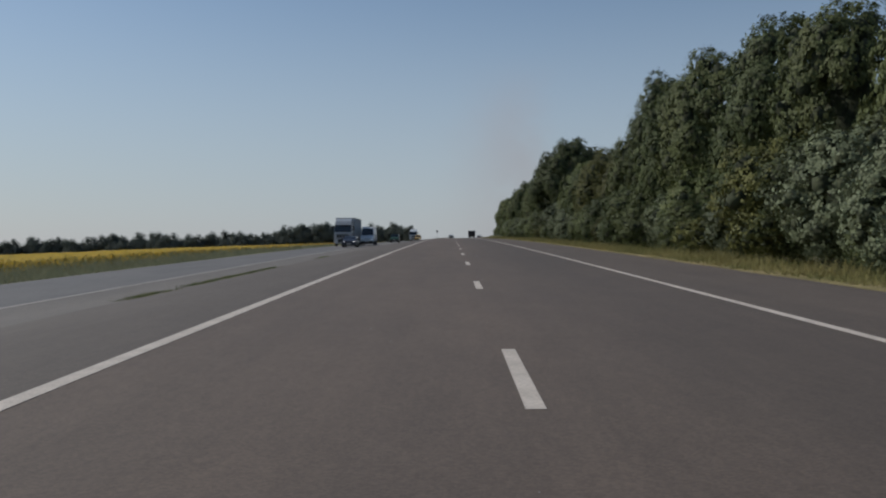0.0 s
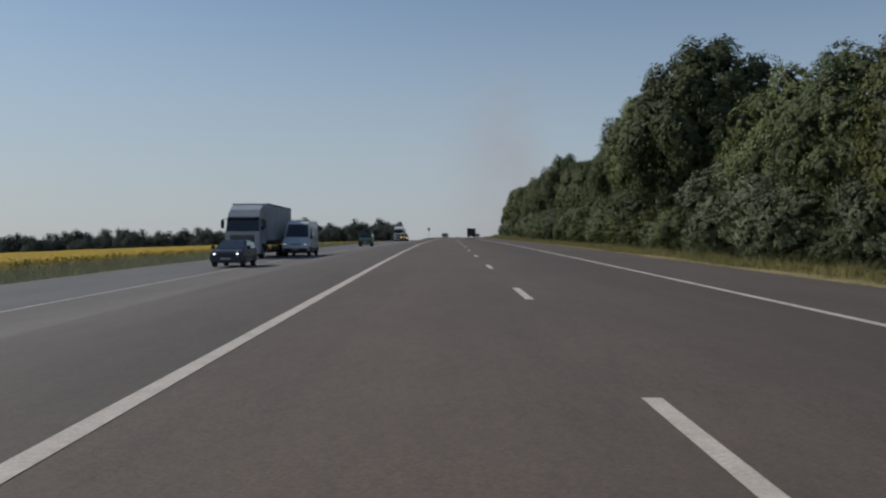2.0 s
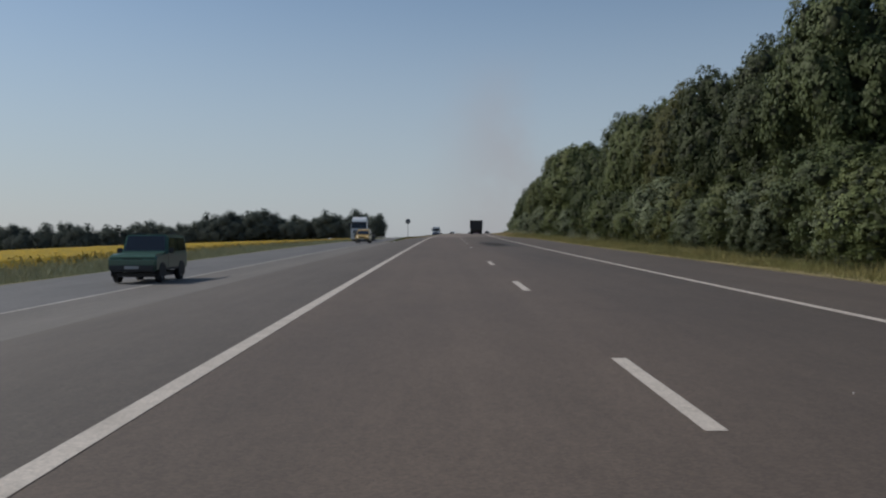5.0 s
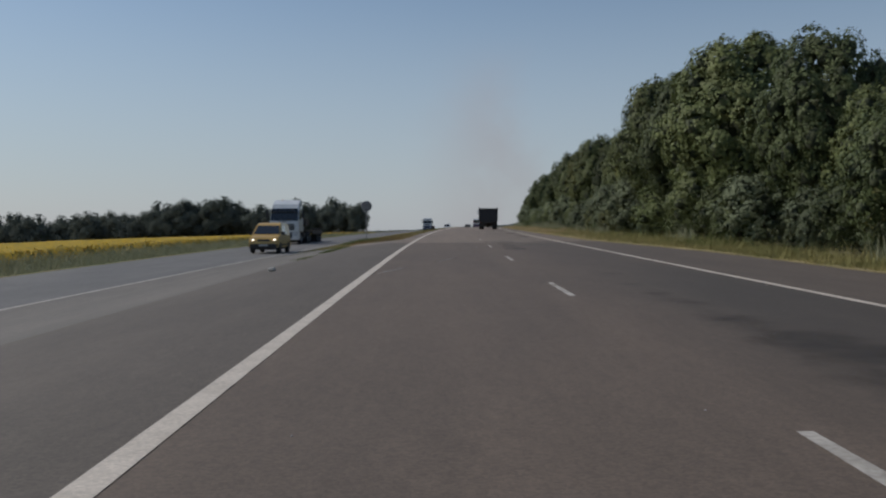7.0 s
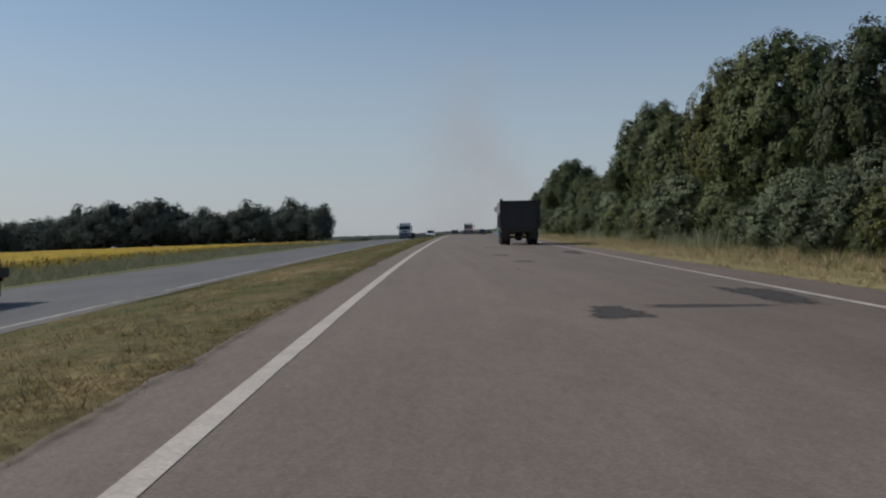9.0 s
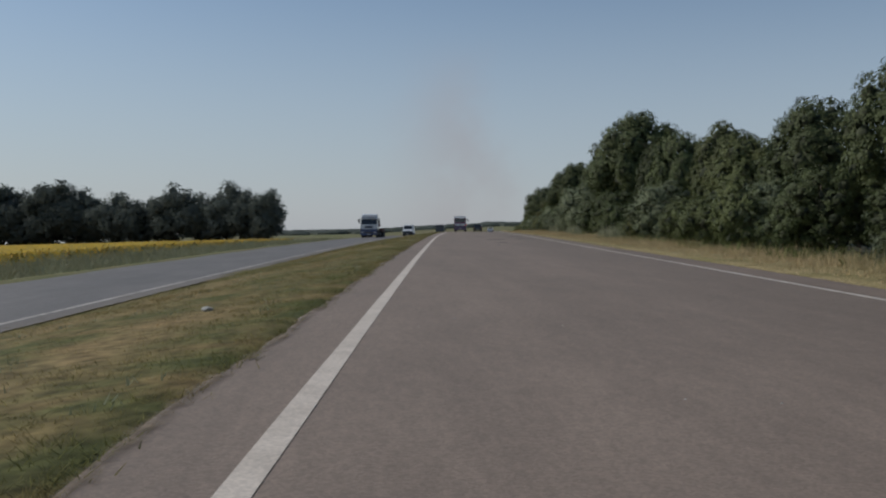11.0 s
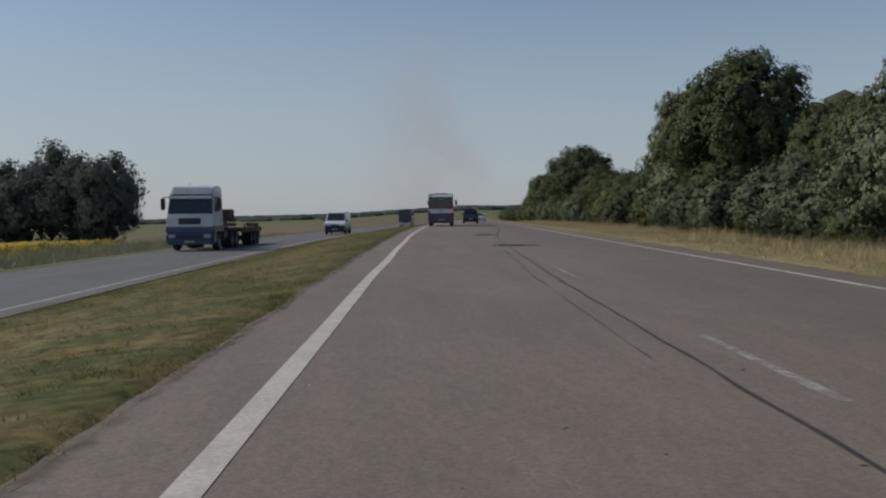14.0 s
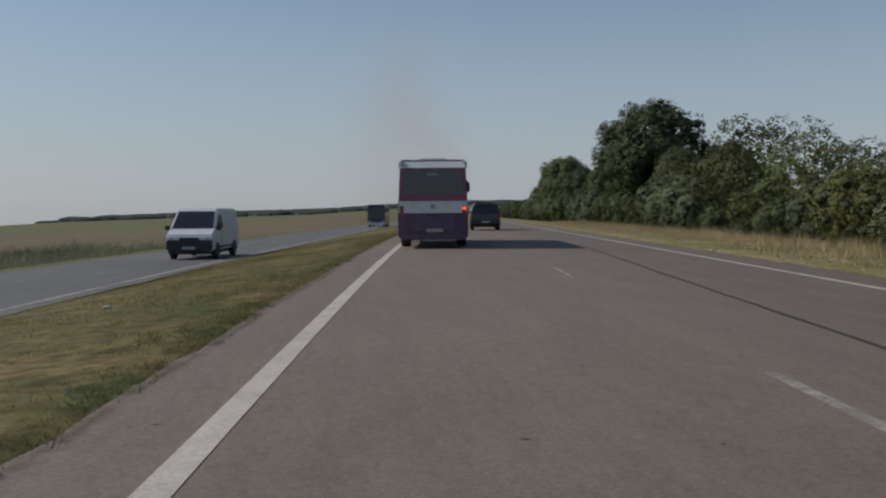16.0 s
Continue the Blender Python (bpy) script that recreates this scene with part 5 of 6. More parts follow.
def low_loader(t, mat_deck, mat_side, length=9.5, flaps=True):
    """A low empty trailer behind a tractor: gooseneck, deck, ramps and three axles."""
    block("gooseneck", (1.0, 3.4, 0.32), (0, -4.4, 1.42), mat_side, t, 0.05)
    block("neck_slope", (0.9, 1.2, 0.42), (0, -6.3, 1.12), mat_side, t, 0.1, "", 0.8)
    block("deck", (2.5, length - 4.0, 0.2), (0, -6.6 - (length - 4.0) / 2, 0.98), mat_deck, t, 0.03)
    for i in range(10):
        block("deck_board", (2.42, 0.42, 0.05), (0, -7.0 - 0.52 * i, 1.105), P_WOOD, t, 0.012)
    for side in (-1, 1):
        block("side_rail", (0.1, length - 3.6, 0.28), (side * 1.24, -6.5 - (length - 3.6) / 2, 0.94), mat_side, t, 0.03)
        for i in range(3):
            block("side_stake", (0.07, 0.1, 0.22), (side * 1.2, -7.6 - 1.6 * i, 1.2), mat_side, t, 0.015)
    end = -6.6 - (length - 4.0)
    for y in (end + 0.7, end + 1.7, end + 2.7):
        axle(t, y, 0.42)
    if flaps:
        for side in (-1, 1):
            block("ramp", (0.8, 0.16, 0.42), (side * 0.72, end - 0.1, 1.12), mat_side, t, 0.03)
    for side in (-1, 1):
        block("tail_light", (0.3, 0.05, 0.12), (side * 1.0, end - 0.2, 0.75), M_TAIL, t, 0.02)


def tractor(label, s, u, main, low, tall, side_mat, deck_mat, deflect):
    t = thing("tractor_and_trailer", label, "lorry", oncoming(s, u))
    lorry_cab(t, 0.0, main, low, tall, deflect)
    for y in (-4.2, -5.3):
        axle(t, y)
    block("fifth_wheel", (0.9, 0.9, 0.14), (0, -4.7, 1.12), M_STEEL, t, 0.03)
    block("rear_mudguard", (2.4, 1.3, 0.06), (0, -4.2, 1.1), M_PLASTIC, t, 0.02)
    block("neck_box", (2.4, 1.3, 0.6), (0, -4.3, 1.88), side_mat, t, 0.06)
    low_loader(t, deck_mat, side_mat)
    return t


tractor("white tractor unit with an empty dark low trailer", 289.5, -11.9, P_WHITE, P_WHITE, 3.38, M_STEEL, M_STEEL, True)
tractor("white and blue tractor unit pulling an empty red-brown low loader", 472.6, -11.5, P_WHITE, P_BLUE, 3.5, P_RUST, P_RUST, False)

# the old tipper lorry in the right lane
tipper = thing("tipper_lorry", "old tipper lorry with dull dark grey body and light blue cab", "lorry", at(332.0, 5.64))
tipper.scale = (0.93, 0.97, 0.975)
bm = bmesh.new()
bmesh.ops.create_cube(bm, size=1.0)
for v in bm.verts:
    v.co = Vector((v.co.x * (2.5 if v.co.z > 0 else 2.34), v.co.y * 4.6 + 2.3, v.co.z * 1.72 + 1.88))
top = max(bm.faces, key=lambda q: q.calc_center_median().z)
bmesh.ops.inset_region(bm, faces=[top], thickness=0.08, depth=0.0)
bmesh.ops.translate(bm, verts=top.verts, vec=(0, 0, -1.3))
part("tipper_body", soften(bm, 0.02, 1), P_DUMP, tipper, "dull dark grey tipper body")
P_BOARD = material("weathered_grey_boards", (0.17, 0.165, 0.16), 0.8, second=(0.1, 0.095, 0.09), scale=2.2, amount=0.8, fine=0.2, fine_scale=14, stretch=(1, 0.3, 2))
for side in (-1, 1):
    for i in range(5):
        block("body_rib", (0.09, 0.1, 0.85), (side * 1.24, 0.1 + 1.1 * i, 1.52), P_BOARD, tipper, 0.02)
    for i in range(2):
        block("side_board", (0.05, 4.62, 0.37), (side * 1.262, 2.3, 2.16 + 0.385 * i), P_BOARD, tipper, 0.012, "weathered grey extension board")
    block("side_rail", (0.1, 4.62, 0.09), (side * 1.22, 2.3, 1.08), P_BOARD, tipper, 0.02)
    block("corner_post", (0.12, 0.12, 1.82), (side * 1.25, 0.02, 1.95), P_DUMP, tipper, 0.02)
for i in range(3):
    block("tailgate_rib", (0.07, 0.03, 1.45), ((i - 1) * 1.05, -0.012, 1.92), P_DUMP, tipper, 0.02)
block("tailgate_bar", (2.5, 0.1, 0.1), (0, -0.04, 2.7), P_DUMP, tipper, 0.03)
for side in (-1, 1):
    block("body_bracket", (0.1, 0.12, 0.14), (side * 1.18, 0.0, 2.79), P_DUMP, tipper, 0.02)
    block("chassis_rail", (0.12, 6.6, 0.26), (side * 0.42, 3.3, 0.92), M_STEEL, tipper, 0.02)
    block("tail_light", (0.1, 0.05, 0.06), (side * 0.9, 0.02, 0.86), M_TAIL, tipper, 0.02)
    block("rear_frame", (0.8, 0.06, 0.3), (side * 0.78, 0.3, 0.92), M_STEEL, tipper, 0.02)
    block("mud_flap", (0.62, 0.03, 0.46), (side * 0.93, 0.78, 0.62), M_PLASTIC, tipper, 0.008)
    block("fuel_tank", (0.45, 0.9, 0.42), (side * 0.95, 3.1, 0.75), M_STEEL, tipper, 0.1)
    for y in (1.45,):
        wheel(tipper, side * 1.06, y, 0.52, 0.3)
        wheel(tipper, side * 0.73, y, 0.52, 0.3)
    wheel(tipper, side * 0.98, 5.6, 0.5, 0.28)
    block("front_wing", (0.4, 1.2, 0.4), (side * 1.1, 5.65, 1.15), P_TEAL, tipper, 0.12, "light blue wing")
    block("cab_step", (0.2, 0.7, 0.55), (side * 1.14, 4.95, 0.86), P_TEAL, tipper, 0.05, "light blue step panel")
    block("mirror", (0.2, 0.1, 0.36), (side * 1.36, 5.2, 2.35), P_WHITE, tipper, 0.04, "pale mirror housing")
bm = bmesh.new()
bmesh.ops.create_uvsphere(bm, u_segments=14, v_segments=10, radius=0.26)
for v in bm.verts:
    v.co = Vector((v.co.x * 1.1, v.co.y, v.co.z)) + Vector((0, 1.45, 0.52))
part("differential", bm, M_STEEL, tipper)
block("rear_axle", (1.9, 0.18, 0.18), (0, 1.45, 0.5), M_STEEL, tipper, 0.06)
block("cross_beam", (1.9, 0.14, 0.2), (0, 0.1, 0.92), M_STEEL, tipper, 0.03)
block("plate", (0.26, 0.02, 0.16), (-0.66, -0.01, 0.92), M_STEEL, tipper, 0.004)
sh = Shell([(4.75, 1.0), (4.75, 2.45), (5.0, 2.62), (5.9, 2.6), (6.2, 1.9), (6.25, 1.0)], 2.42, 1.8, 0.16, 0.07)
sh.body(P_TEAL, tipper, "cab", "light blue cab")
sh.across("windscreen", (5.92, 2.5), (6.2, 1.95), M_GLASS, tipper, 0.1, 0.012)
block("bonnet", (1.3, 1.1, 0.75), (0, 6.75, 1.35), P_TEAL, tipper, 0.12, "", 0.85)
block("bumper", (2.2, 0.14, 0.24), (0, 7.35, 0.75), M_STEEL, tipper, 0.04)

# the coach in the left lane
coach = thing("coach", "small coach painted white, maroon and purple with one lit brake lamp", "bus", at(500.9, 1.16))
coach.scale = (0.9, 0.93, 0.89)
shell = Shell([(0.06, 0.34), (0.0, 1.2), (0.04, 2.6), (0.22, 2.92), (0.6, 3.0), (8.0, 3.0), (8.35, 2.7), (8.5, 1.3), (8.5, 0.34)], 2.34, 1.3, 0.09, 0.09)
shell.body(P_PURPLE, coach, "body", "purple lower body")
shell.across("roof_edge", (0.05, 2.7), (0.22, 2.93), P_WHITE, coach, 0.03, 0.015, "white roof edge")
shell.across("maroon_panel", (0.02, 1.62), (0.045, 2.72), P_MAROON, coach, 0.03, 0.012, "maroon panel round the rear window")
shell.across("rear_window", (0.026, 1.82), (0.042, 2.66), M_GLASS, coach, 0.13, 0.03, "dark tinted rear window")
shell.across("white_band", (0.0, 1.2), (0.02, 1.6), P_WHITE, coach, 0.03, 0.014, "white band")
block("engine_lid", (1.5, 0.03, 0.55), (0, -0.005, 0.86), P_PURPLE, coach, 0.02)
block("badge", (0.16, 0.02, 0.14), (0, -0.03, 1.42), M_RIM, coach, 0.03)
block("lid_handle", (0.34, 0.03, 0.05), (0, -0.03, 1.12), M_PLASTIC, coach, 0.01)
block("plate", (0.56, 0.02, 0.12), (0.05, -0.03, 0.62), M_PLATE, coach, 0.004)
block("roof_hatch", (1.0, 1.1, 0.1), (0, 1.6, 3.04), P_WHITE, coach, 0.04)
block("roof_unit", (1.5, 1.8, 0.14), (0, 5.0, 3.05), P_WHITE, coach, 0.06)
block("roof_panel", (2.1, 7.6, 0.03), (0, 4.2, 3.0), P_WHITE, coach, 0.01, "white roof")
block("rear_bumper", (2.28, 0.18, 0.26), (0, 0.06, 0.42), P_PURPLE, coach, 0.07)
block("window_label", (0.34, 0.01, 0.06), (0, -0.0, 2.5), M_PLATE, coach, 0.003)
block("exhaust", (0.1, 0.3, 0.1), (-0.4, 0.1, 0.28), M_STEEL, coach, 0.03)
for side in (-1, 1):
    block("rear_lamp", (0.13, 0.05, 0.4), (side * 1.04, -0.012, 1.25), M_TAIL, coach, 0.03, "red rear lamp")
    block("roof_corner", (0.16, 0.5, 0.36), (side * 1.06, 0.32, 2.82), P_WHITE, coach, 0.07)
    block("marker_lamp", (0.08, 0.04, 0.08), (side * 1.0, -0.0, 0.55), M_TAIL, coach, 0.02)
    shell.flank("side_glass", [(0.5, 1.75), (0.5, 2.6), (8.1, 2.6), (8.25, 1.75)], M_GLASS, coach, side, 0.012, "dark side windows")
    shell.flank("side_band", [(0.1, 1.22), (0.1, 1.66), (8.4, 1.66), (8.4, 1.22)], P_WHITE, coach, side, 0.01, "white side band")
    block("roof_side", (0.06, 7.4, 0.28), (side * 1.08, 4.2, 2.83), P_WHITE, coach, 0.03)
    block("mirror_arm", (0.26, 0.06, 0.06), (side * 1.26, 8.3, 2.5), M_PLASTIC, coach, 0.015)
    block("mirror", (0.22, 0.16, 0.46), (side * 1.38, 8.35, 2.25), M_PLASTIC, coach, 0.05)
    wheel(coach, side * 0.98, 2.2, 0.46, 0.34)
    wheel(coach, side * 0.98, 6.9, 0.46, 0.28)
lamp = block("brake_lamp", (0.11, 0.03, 0.09), (1.04, -0.045, 1.36), M_BRAKE, coach, 0.02, "lit red brake lamp")

# a dark coach far off on the other carriageway
far_bus = thing("coach", "dark coach with a pale lower edge far along the road", "bus", oncoming(604.0, -8.7))
sh = Shell([(-4.5, 0.34), (-4.55, 2.8), (-4.3, 3.1), (4.1, 3.1), (4.4, 2.7), (4.5, 1.1), (4.5, 0.34)], 2.4, 1.3, 0.08, 0.09)
sh.body(P_BLACK, far_bus)
sh.across("windscreen", (4.1, 2.95), (4.48, 1.3), M_GLASS, far_bus, 0.08, 0.02, "dark windscreen", 0.03)
block("bumper", (2.4, 0.2, 0.35), (0, 4.5, 0.5), P_WHITE, far_bus, 0.08)
block("plate", (0.5, 0.02, 0.11), (0, 4.62, 0.5), M_PLATE, far_bus, 0.004)
for side in (-1, 1):
    sh.flank("side_glass", [(-4.3, 1.6), (-4.3, 2.7), (3.9, 2.7), (4.1, 1.6)], M_GLASS, far_bus, side, 0.012)
    block("headlight", (0.36, 0.08, 0.2), (side * 0.9, 4.52, 0.82), M_LAMP, far_bus, 0.04)
    block("mirror", (0.2, 0.14, 0.4), (side * 1.36, 4.5, 2.3), M_PLASTIC, far_bus, 0.05)
    for y in (2.9, -2.4):
        wheel(far_bus, side * 1.02, y, 0.48, 0.3)

# ---- the sign, litter and marks on the road ----
sign = thing("road_sign", "round road sign on a thin post seen from its grey back", "road sign", at(271.7, -3.35))
bm = bmesh.new()
bmesh.ops.create_cone(bm, cap_ends=True, segments=40, radius1=0.33, radius2=0.33, depth=0.025)
bmesh.ops.rotate(bm, verts=bm.verts, matrix=Matrix.Rotation(radians(90), 3, "X"))
bmesh.ops.translate(bm, verts=bm.verts, vec=(0, 0.05, 2.25))
M_SIGN = material("galvanised_sign_back", (0.25, 0.25, 0.26), 0.6, 0.15, second=(0.19, 0.19, 0.195), scale=3, fine=0.1)
part("sign_disc", soften(bm, 0.006, 1), M_SIGN, sign, "plain grey back of the disc")
bm = bmesh.new()
bmesh.ops.create_cone(bm, cap_ends=True, segments=14, radius1=0.035, radius2=0.035, depth=3.0)
bmesh.ops.translate(bm, verts=bm.verts, vec=(0, 0, 1.08))
part("post", bm, M_SIGN, sign)
for z in (2.05, 2.33):
    block("clamp", (0.16, 0.05, 0.04), (0, 0.02, z), M_STEEL, sign, 0.008)
shrub = blades("sign_weeds", np.stack([271.5 + 0.5 * g.standard_normal(420), -3.6 + 0.5 * g.standard_normal(420)], -1), 0.3 * g.uniform(0.4, 1.2, 420), 0.01, [M_WEED], 31, 9, 0.6)
tagged(shrub, "dark green weeds round the foot of the sign", "weeds", kind="stuff")

M_PAPER = material("crumpled_paper", (0.38, 0.37, 0.34), 0.8, fine=0.1)
for i, (s, u, r) in enumerate([(238.2, -2.85, 0.11), (416.6, -3.2, 0.06), (464.0, -1.9, 0.04), (487.2, -3.7, 0.07), (352.0, -2.6, 0.08), (319.5, 8.9, 0.07), (498.0, 8.7, 0.06)]):
    bm = bmesh.new()
    bmesh.ops.create_icosphere(bm, subdivisions=2, radius=r)
    for v in bm.verts:
        v.co = v.co * (1 + 0.35 * noise.noise(v.co * 14 + Vector((i, 0, 0))))
        v.co.z *= 0.55
    p = part("litter", bm, M_PAPER)
    p.matrix_world = at(s, u, r * 0.4)
    tagged(p, "crumpled white scrap of litter on the ground", "litter", "roadside litter")

M_STONE = material("pale_grit", (0.45, 0.43, 0.4), 0.8, second=(0.2, 0.19, 0.18), scale=40, island=0.5)
q = np.random.default_rng(77)
verts, faces = [], []
for i in range(170):
    s, u, r = q.uniform(-2, 500), q.uniform(-0.6, 7.4), q.uniform(0.006, 0.013)
    x, y = plan(s, u)
    z = float(height(s, u))
    o, t = len(verts), q.uniform(0, 6.28)
    for k in range(5):
        e = t + k * 1.2566 + q.uniform(-0.3, 0.3)
        verts.append((float(x) + r * math.cos(e), float(y) + r * math.sin(e), z))
    verts.append((float(x) + q.uniform(-0.3, 0.3) * r, float(y), z + r * q.uniform(0.7, 1.2)))
    faces += [(o + k, o + (k + 1) % 5, o + 5) for k in range(5)]
tagged(new("loose_grit", mesh_of("loose_grit", verts, faces, [M_STONE])), "small pale stones scattered on the asphalt", "grit", kind="stuff")


def patch(s0, s1, u0, u1, seed, label="dark soft-edged tar patch on the asphalt"):
    """An uneven flat mark on the road."""
    q = np.random.default_rng(seed)
    n, ring = 64, []
    for k in range(n):
        a = 2 * math.pi * k / n
        r = 0.86 + 0.12 * math.sin(3 * a + seed) + 0.22 * noise.noise((2 * math.cos(a), 2 * math.sin(a), seed)) + 0.14 * noise.noise((7 * math.cos(a), 7 * math.sin(a), seed)) + 0.03 * q.standard_normal()
        c, d = math.cos(a), math.sin(a)
        c, d = math.copysign(abs(c) ** 0.75, c), math.copysign(abs(d) ** 0.75, d)
        ring.append((c * r, d * r))
    verts, wear, faces = [], [], []
    for f, w in ((0.02, 0.9), (0.4, 0.72), (0.75, 0.45), (1.05, 0.1), (1.35, -0.45)):
        for p, q2 in ring:
            s, u = (s0 + s1) / 2 + (s1 - s0) / 2 * p * f, (u0 + u1) / 2 + (u1 - u0) / 2 * q2 * f
            x, y = plan(s, u)
            verts.append((float(x), float(y), float(height(s, u)) + 0.004))
            wear.append(w)
    for k in range(4):
        for i in range(n):
            a, b = k * n + i, k * n + (i + 1) % n
            faces.append((a, b, b + n, a + n))
    me = mesh_of("tar_patch", verts, faces, M_TAR)
    me.attributes.new("wear", "FLOAT", "POINT").data.foreach_set("value", np.array(wear, dtype=np.float32))
    tagged(new("tar_patch", me), label, "road patch", kind="structure")


for i, v in enumerate([(260.4, 261.6, 3.5, 5.4), (261.2, 262.2, 6.15, 7.3), (265.8, 266.4, 6.15, 6.85), (257.0, 257.8, 4.1, 4.75), (261.75, 262.1, 3.6, 3.9), (254.3, 255.2, 4.15, 4.85), (251.9, 253.1, 4.1, 4.9), (249.2, 250.8, 4.0, 5.0), (263.7, 264.2, 4.1, 4.95), (276.55, 276.95, 3.0, 4.05), (274.9, 275.9, 3.5, 4.95), (273.75, 274.1, 2.75, 3.4),
                       (274.6, 276.4, 6.25, 7.2), (278.3, 280.1, 6.3, 7.25), (271.5, 272.5, 6.3, 7.0), (287.6, 289.6, 3.35, 4.2), (289.2, 289.8, 4.1, 6.3), (289.5, 293.5, 6.3, 7.3), (312.2, 313.5, 3.15, 4.0), (313.4, 318.3, 6.4, 7.2), (305.7, 306.9, 3.55, 4.35), (300.85, 301.15, 3.34, 3.48), (300.24, 300.38, 3.4, 3.48), (300.4, 300.9, 3.33, 3.41), (326.2, 327.2, 3.1, 4.4),
                       (399.6, 401.0, 3.5, 4.9), (390.4, 391.6, 3.7, 4.5), (413.0, 414.3, 2.9, 4.0), (402.5, 404, 5.6, 6.8), (413.9, 415.3, 5.85, 6.95), (421.2, 421.9, 3.1, 3.6), (418.6, 419.3, 3.2, 3.6),
                       (472.4, 472.9, 3.5, 4.1), (454.2, 456.4, 3.05, 4.2), (454.4, 456.1, 3.2, 4.1), (454.7, 455.9, 3.7, 4.8), (467.9, 470.6, 2.95, 4.25), (468.2, 469.9, 3.2, 4.1)]):
    patch(*v, 100 + i)


def seal(s0, s1, centre, width, label="dark sealed crack running along the lane"):
    stripe("crack_seal", s0, s1, centre, width, M_SEAL, label, 0.7, 0.008, 0.02)["category"] = "road crack"


for a, b in ((428, 454.6), (456.6, 468)):
    seal(a, b, lambda s: float(np.interp(s, [428, 441, 445, 453, 461, 468], [3.1, 3.25, 3.35, 3.53, 3.75, 4.05])) + 0.03 * noise.noise((s * 0.8, 1, 1)), 0.032)
for a, b in ((432, 455), (456.4, 467)):
    seal(a, b, lambda s: float(np.interp(s, [432, 441, 446, 451, 458, 461, 467], [2.82, 2.9, 3.06, 3.21, 3.37, 3.53, 3.87])) + 0.03 * noise.noise((s * 0.8, 5, 1)), 0.016)
seal(468, 500, lambda s: float(np.interp(s, [468, 481, 486, 500], [4.1, 4.98, 5.17, 5.75])) + 0.03 * noise.noise((s * 0.8, 2, 1)), 0.05)


def worn_line(s0, s1, u0, u1, width=0.17):
    """Slanting remains of paint, thinning out to both sides and at the ends."""
    def middle(s):
        return np.interp(s, [s0, s1], [u0, u1])

    def cols(s):
        return [float(middle(s)) + width * k for k in (-0.7, -0.35, 0, 0.35, 0.7)]

    def left_over(s, u):
        return 0.75 - 1.1 * np.abs(u - middle(s)) / width - 0.5 * np.clip(0.4 - np.minimum(s - s0, s1 - s), 0, 0.4) / 0.4

    tagged(sheet("old_marking", np.linspace(s0, s1, 9), cols, 0.005, [M_LINE_GHOST], wear=left_over), "almost vanished slanting remains of an old white line", "road marking", kind="structure")


worn_line(233.3, 236.5, 0.1, 0.74)
worn_line(239.2, 242.2, 1.42, 2.08)
worn_line(249.0, 253.0, 0.1, 1.1, 0.15)
worn_line(253.1, 256.2, 4.95, 5.56, 0.17)
worn_line(255.0, 258.6, 1.4, 2.28, 0.17)
worn_line(261.9, 263.7, -0.6, -0.09, 0.13)


# a broad oily stain that begins at a cross joint of the paving
M_STAIN = fading(asphalt("oily_stain", (0.048, 0.041, 0.037), (0.058, 0.05, 0.044)), 1.1, 0.42, 1.3)


def stain_left(s, u):
    mid, half = np.interp(s, [208, 216, 226, 240], [5.4, 5.55, 5.0, 5.3]), np.interp(s, [208, 213, 221, 228, 242], [0.8, 1.15, 1.0, 0.55, 0.6])
    band = np.interp(s, [207.8, 211, 219, 227, 242], [0.2, 0.5, 0.5, 0.1, -0.15]) - 0.55 * ((u - mid) / half) ** 2
    return np.maximum(band, 0.1 - 0.03 * (s - 207.8) - 0.3 * np.maximum(0, np.abs(u - 5.7) - 1.7))


tagged(sheet("oil_stain", np.arange(207.8, 243, 0.8), lambda s: list(np.arange(3.7, 7.45, 0.25)), 0.003, [M_STAIN], wear=stain_left), "broad soft dark oil stain on the asphalt", "road stain", kind="structure")


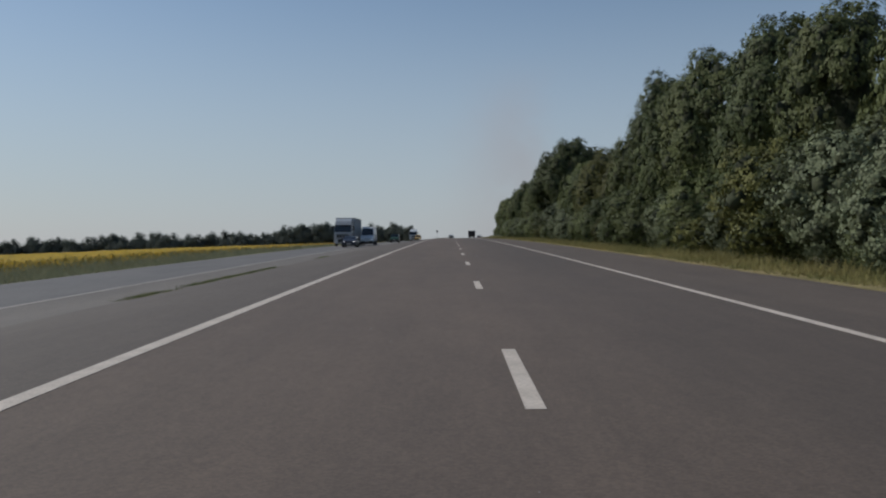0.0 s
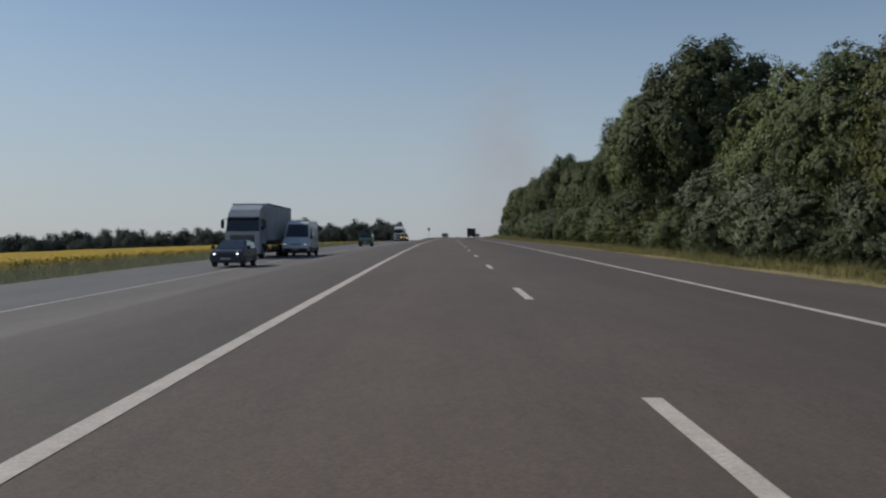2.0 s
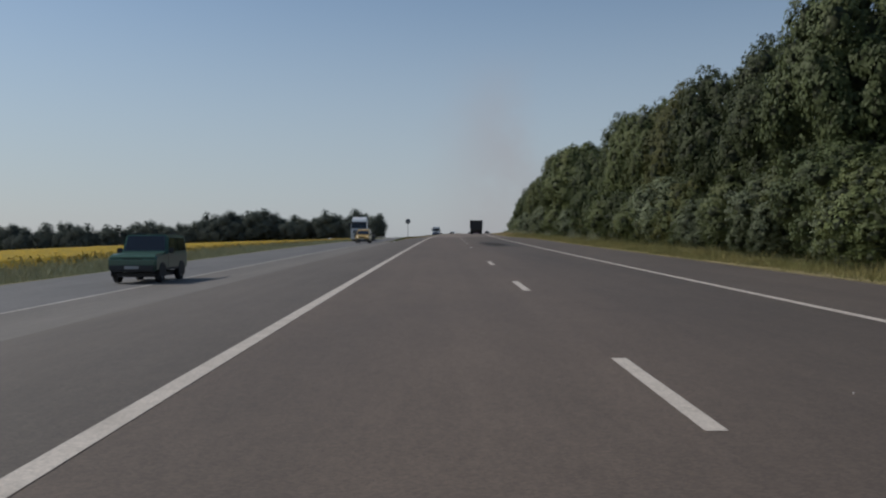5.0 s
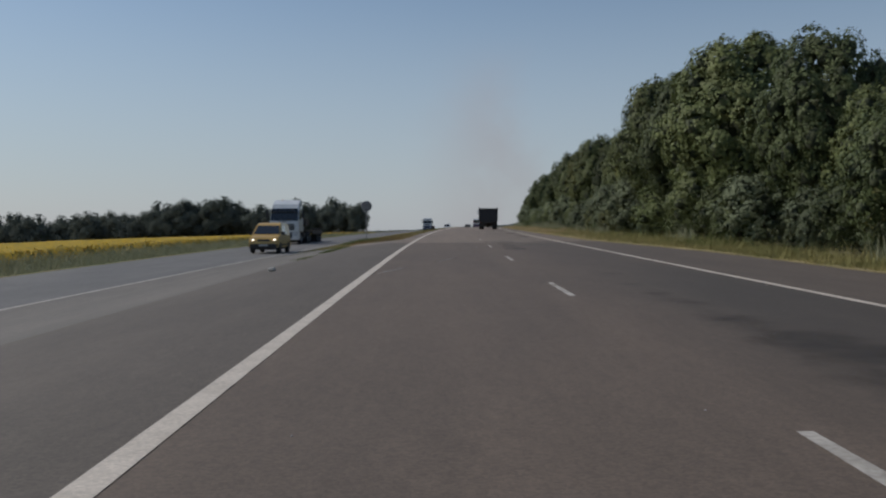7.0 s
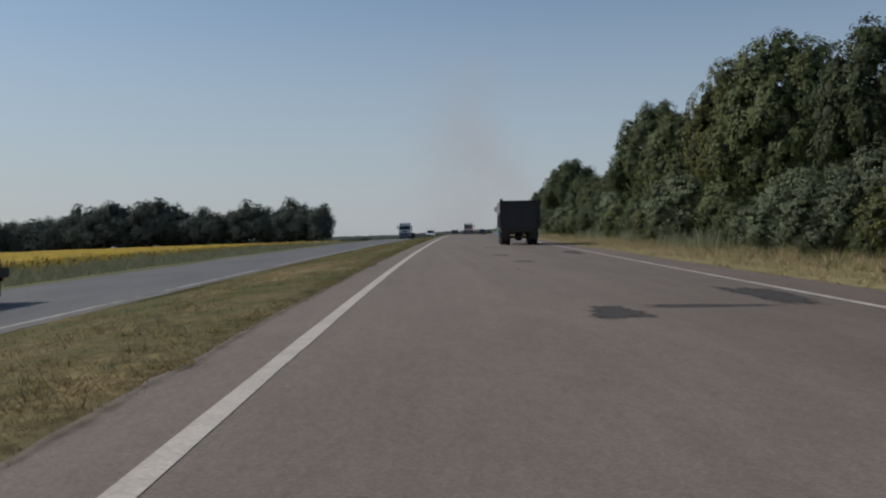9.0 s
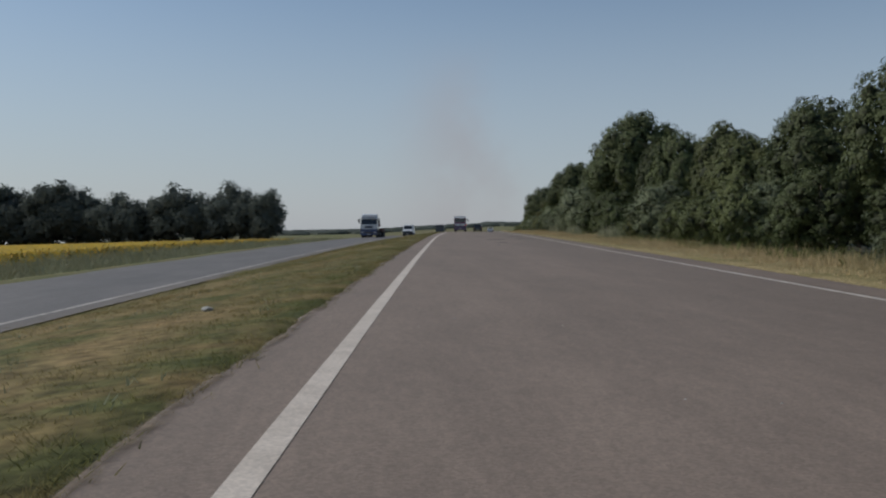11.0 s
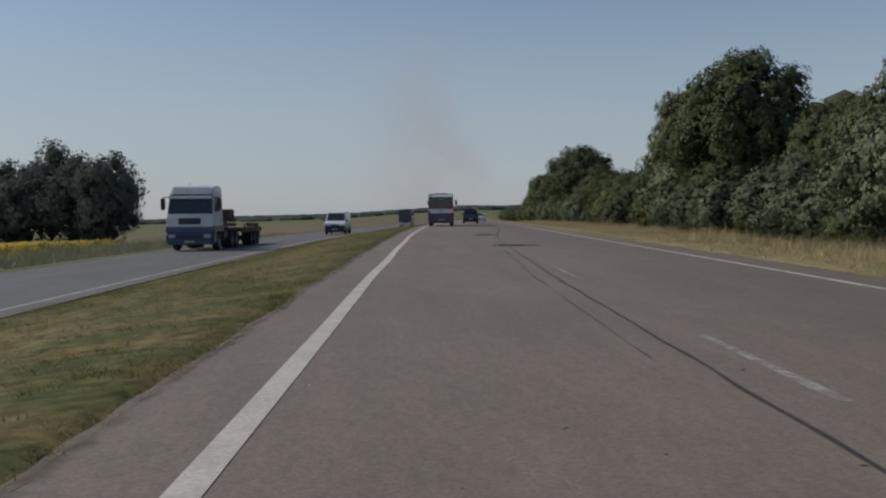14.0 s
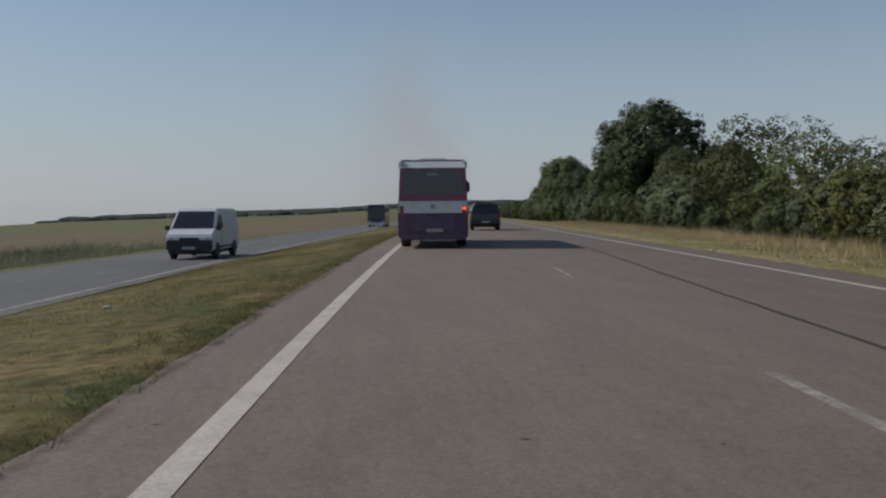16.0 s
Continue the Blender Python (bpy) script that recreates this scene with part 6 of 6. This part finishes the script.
def pitting(count, seed):
    """Small holes and lost stones in the worn surface, crowded where it breaks up."""
    q = np.random.default_rng(seed)
    verts, faces, index = [], [], []
    for i in range(count):
        k = q.random()
        if k < 0.3:
            s, u = 469.3 + 0.55 * q.standard_normal(), q.uniform(0.2, 2.6)
        elif k < 0.37:
            s, u = 455.6 + 0.6 * q.standard_normal(), q.uniform(0.2, 2.4)
        elif k < 0.54:
            s, u = 399.6 + 0.35 * q.standard_normal(), q.uniform(0.2, 2.6)
        else:
            s, u = q.uniform(380, 490), q.uniform(-0.5, 7.2)
        r, t, o = q.uniform(0.004, 0.013), q.uniform(0, 6.28), len(verts)
        wide = q.uniform(1.0, 2.6)
        for j in range(6):
            e = t + j * 1.0472
            w = r * q.uniform(0.6, 1.2)
            a, b = s + w * math.sin(e), u + wide * w * math.cos(e)
            x, y = plan(a, b)
            verts.append((float(x), float(y), float(height(a, b)) + 0.0035))
        faces.append(tuple(range(o, o + 6)))
        index.append(int(q.random() < 0.18))
    return mesh_of("surface_pitting", verts, faces, [M_TAR_HOLE, M_STONE], index)


M_TAR_HOLE = material("hole_in_asphalt", (0.085, 0.067, 0.053), 0.9, fine=0.3)
tagged(new("surface_pitting", pitting(1050, 5)), "small dark holes and loose stones in the breaking asphalt", "road wear", kind="stuff")

# earth and dust that creeps from the median over the edge of the asphalt
M_EARTH = fading(material("dusty_brown_earth", (0.2, 0.15, 0.1), 0.9, second=(0.13, 0.105, 0.06), scale=1.4, amount=0.9, fine=0.3, fine_scale=12))


def earth_left(s, u):
    le = np.vectorize(left_edge)(s)
    return 0.46 - 1.2 * np.abs(u - le - 0.02) / np.where(u > le, 0.34, 0.2)


earth = sheet("median_earth", np.arange(267, 520, 1.0), lambda s: [left_edge(s) + d for d in (-0.2, -0.05, 0.04, 0.12, 0.22, 0.36)], 0.012, [M_EARTH], wear=earth_left)
tagged(earth, "brown dusty earth along the median's edge on the asphalt", "earth", kind="structure")
verge_earth = sheet("verge_earth", np.arange(0, 560, 1.0), lambda s: [right_edge(s) + d for d in (-0.4, -0.2, -0.05, 0.1, 0.25, 0.4)], 0.014, [M_EARTH], wear=lambda s, u: 0.48 - 1.4 * np.abs(u - np.vectorize(right_edge)(s)) / 0.4)
tagged(verge_earth, "brown dusty earth between the asphalt and the dry verge", "earth", kind="structure")

# pale flower heads and dry tufts in the median
flecks = scatter(420, 268, 505, -5.4, -1.0)
flecks = np.repeat(flecks, 3, 0) + 0.07 * g.standard_normal((1260, 2))
flecks = flecks[[b < left_edge(a) - 0.1 for a, b in flecks]]
tagged(blades("pale_median_weeds", flecks, 0.085, 0.012, [M_PLUME], 41, 3, 0.35, 0.03), "pale dry weed heads dotted over the median", "weeds", kind="stuff")
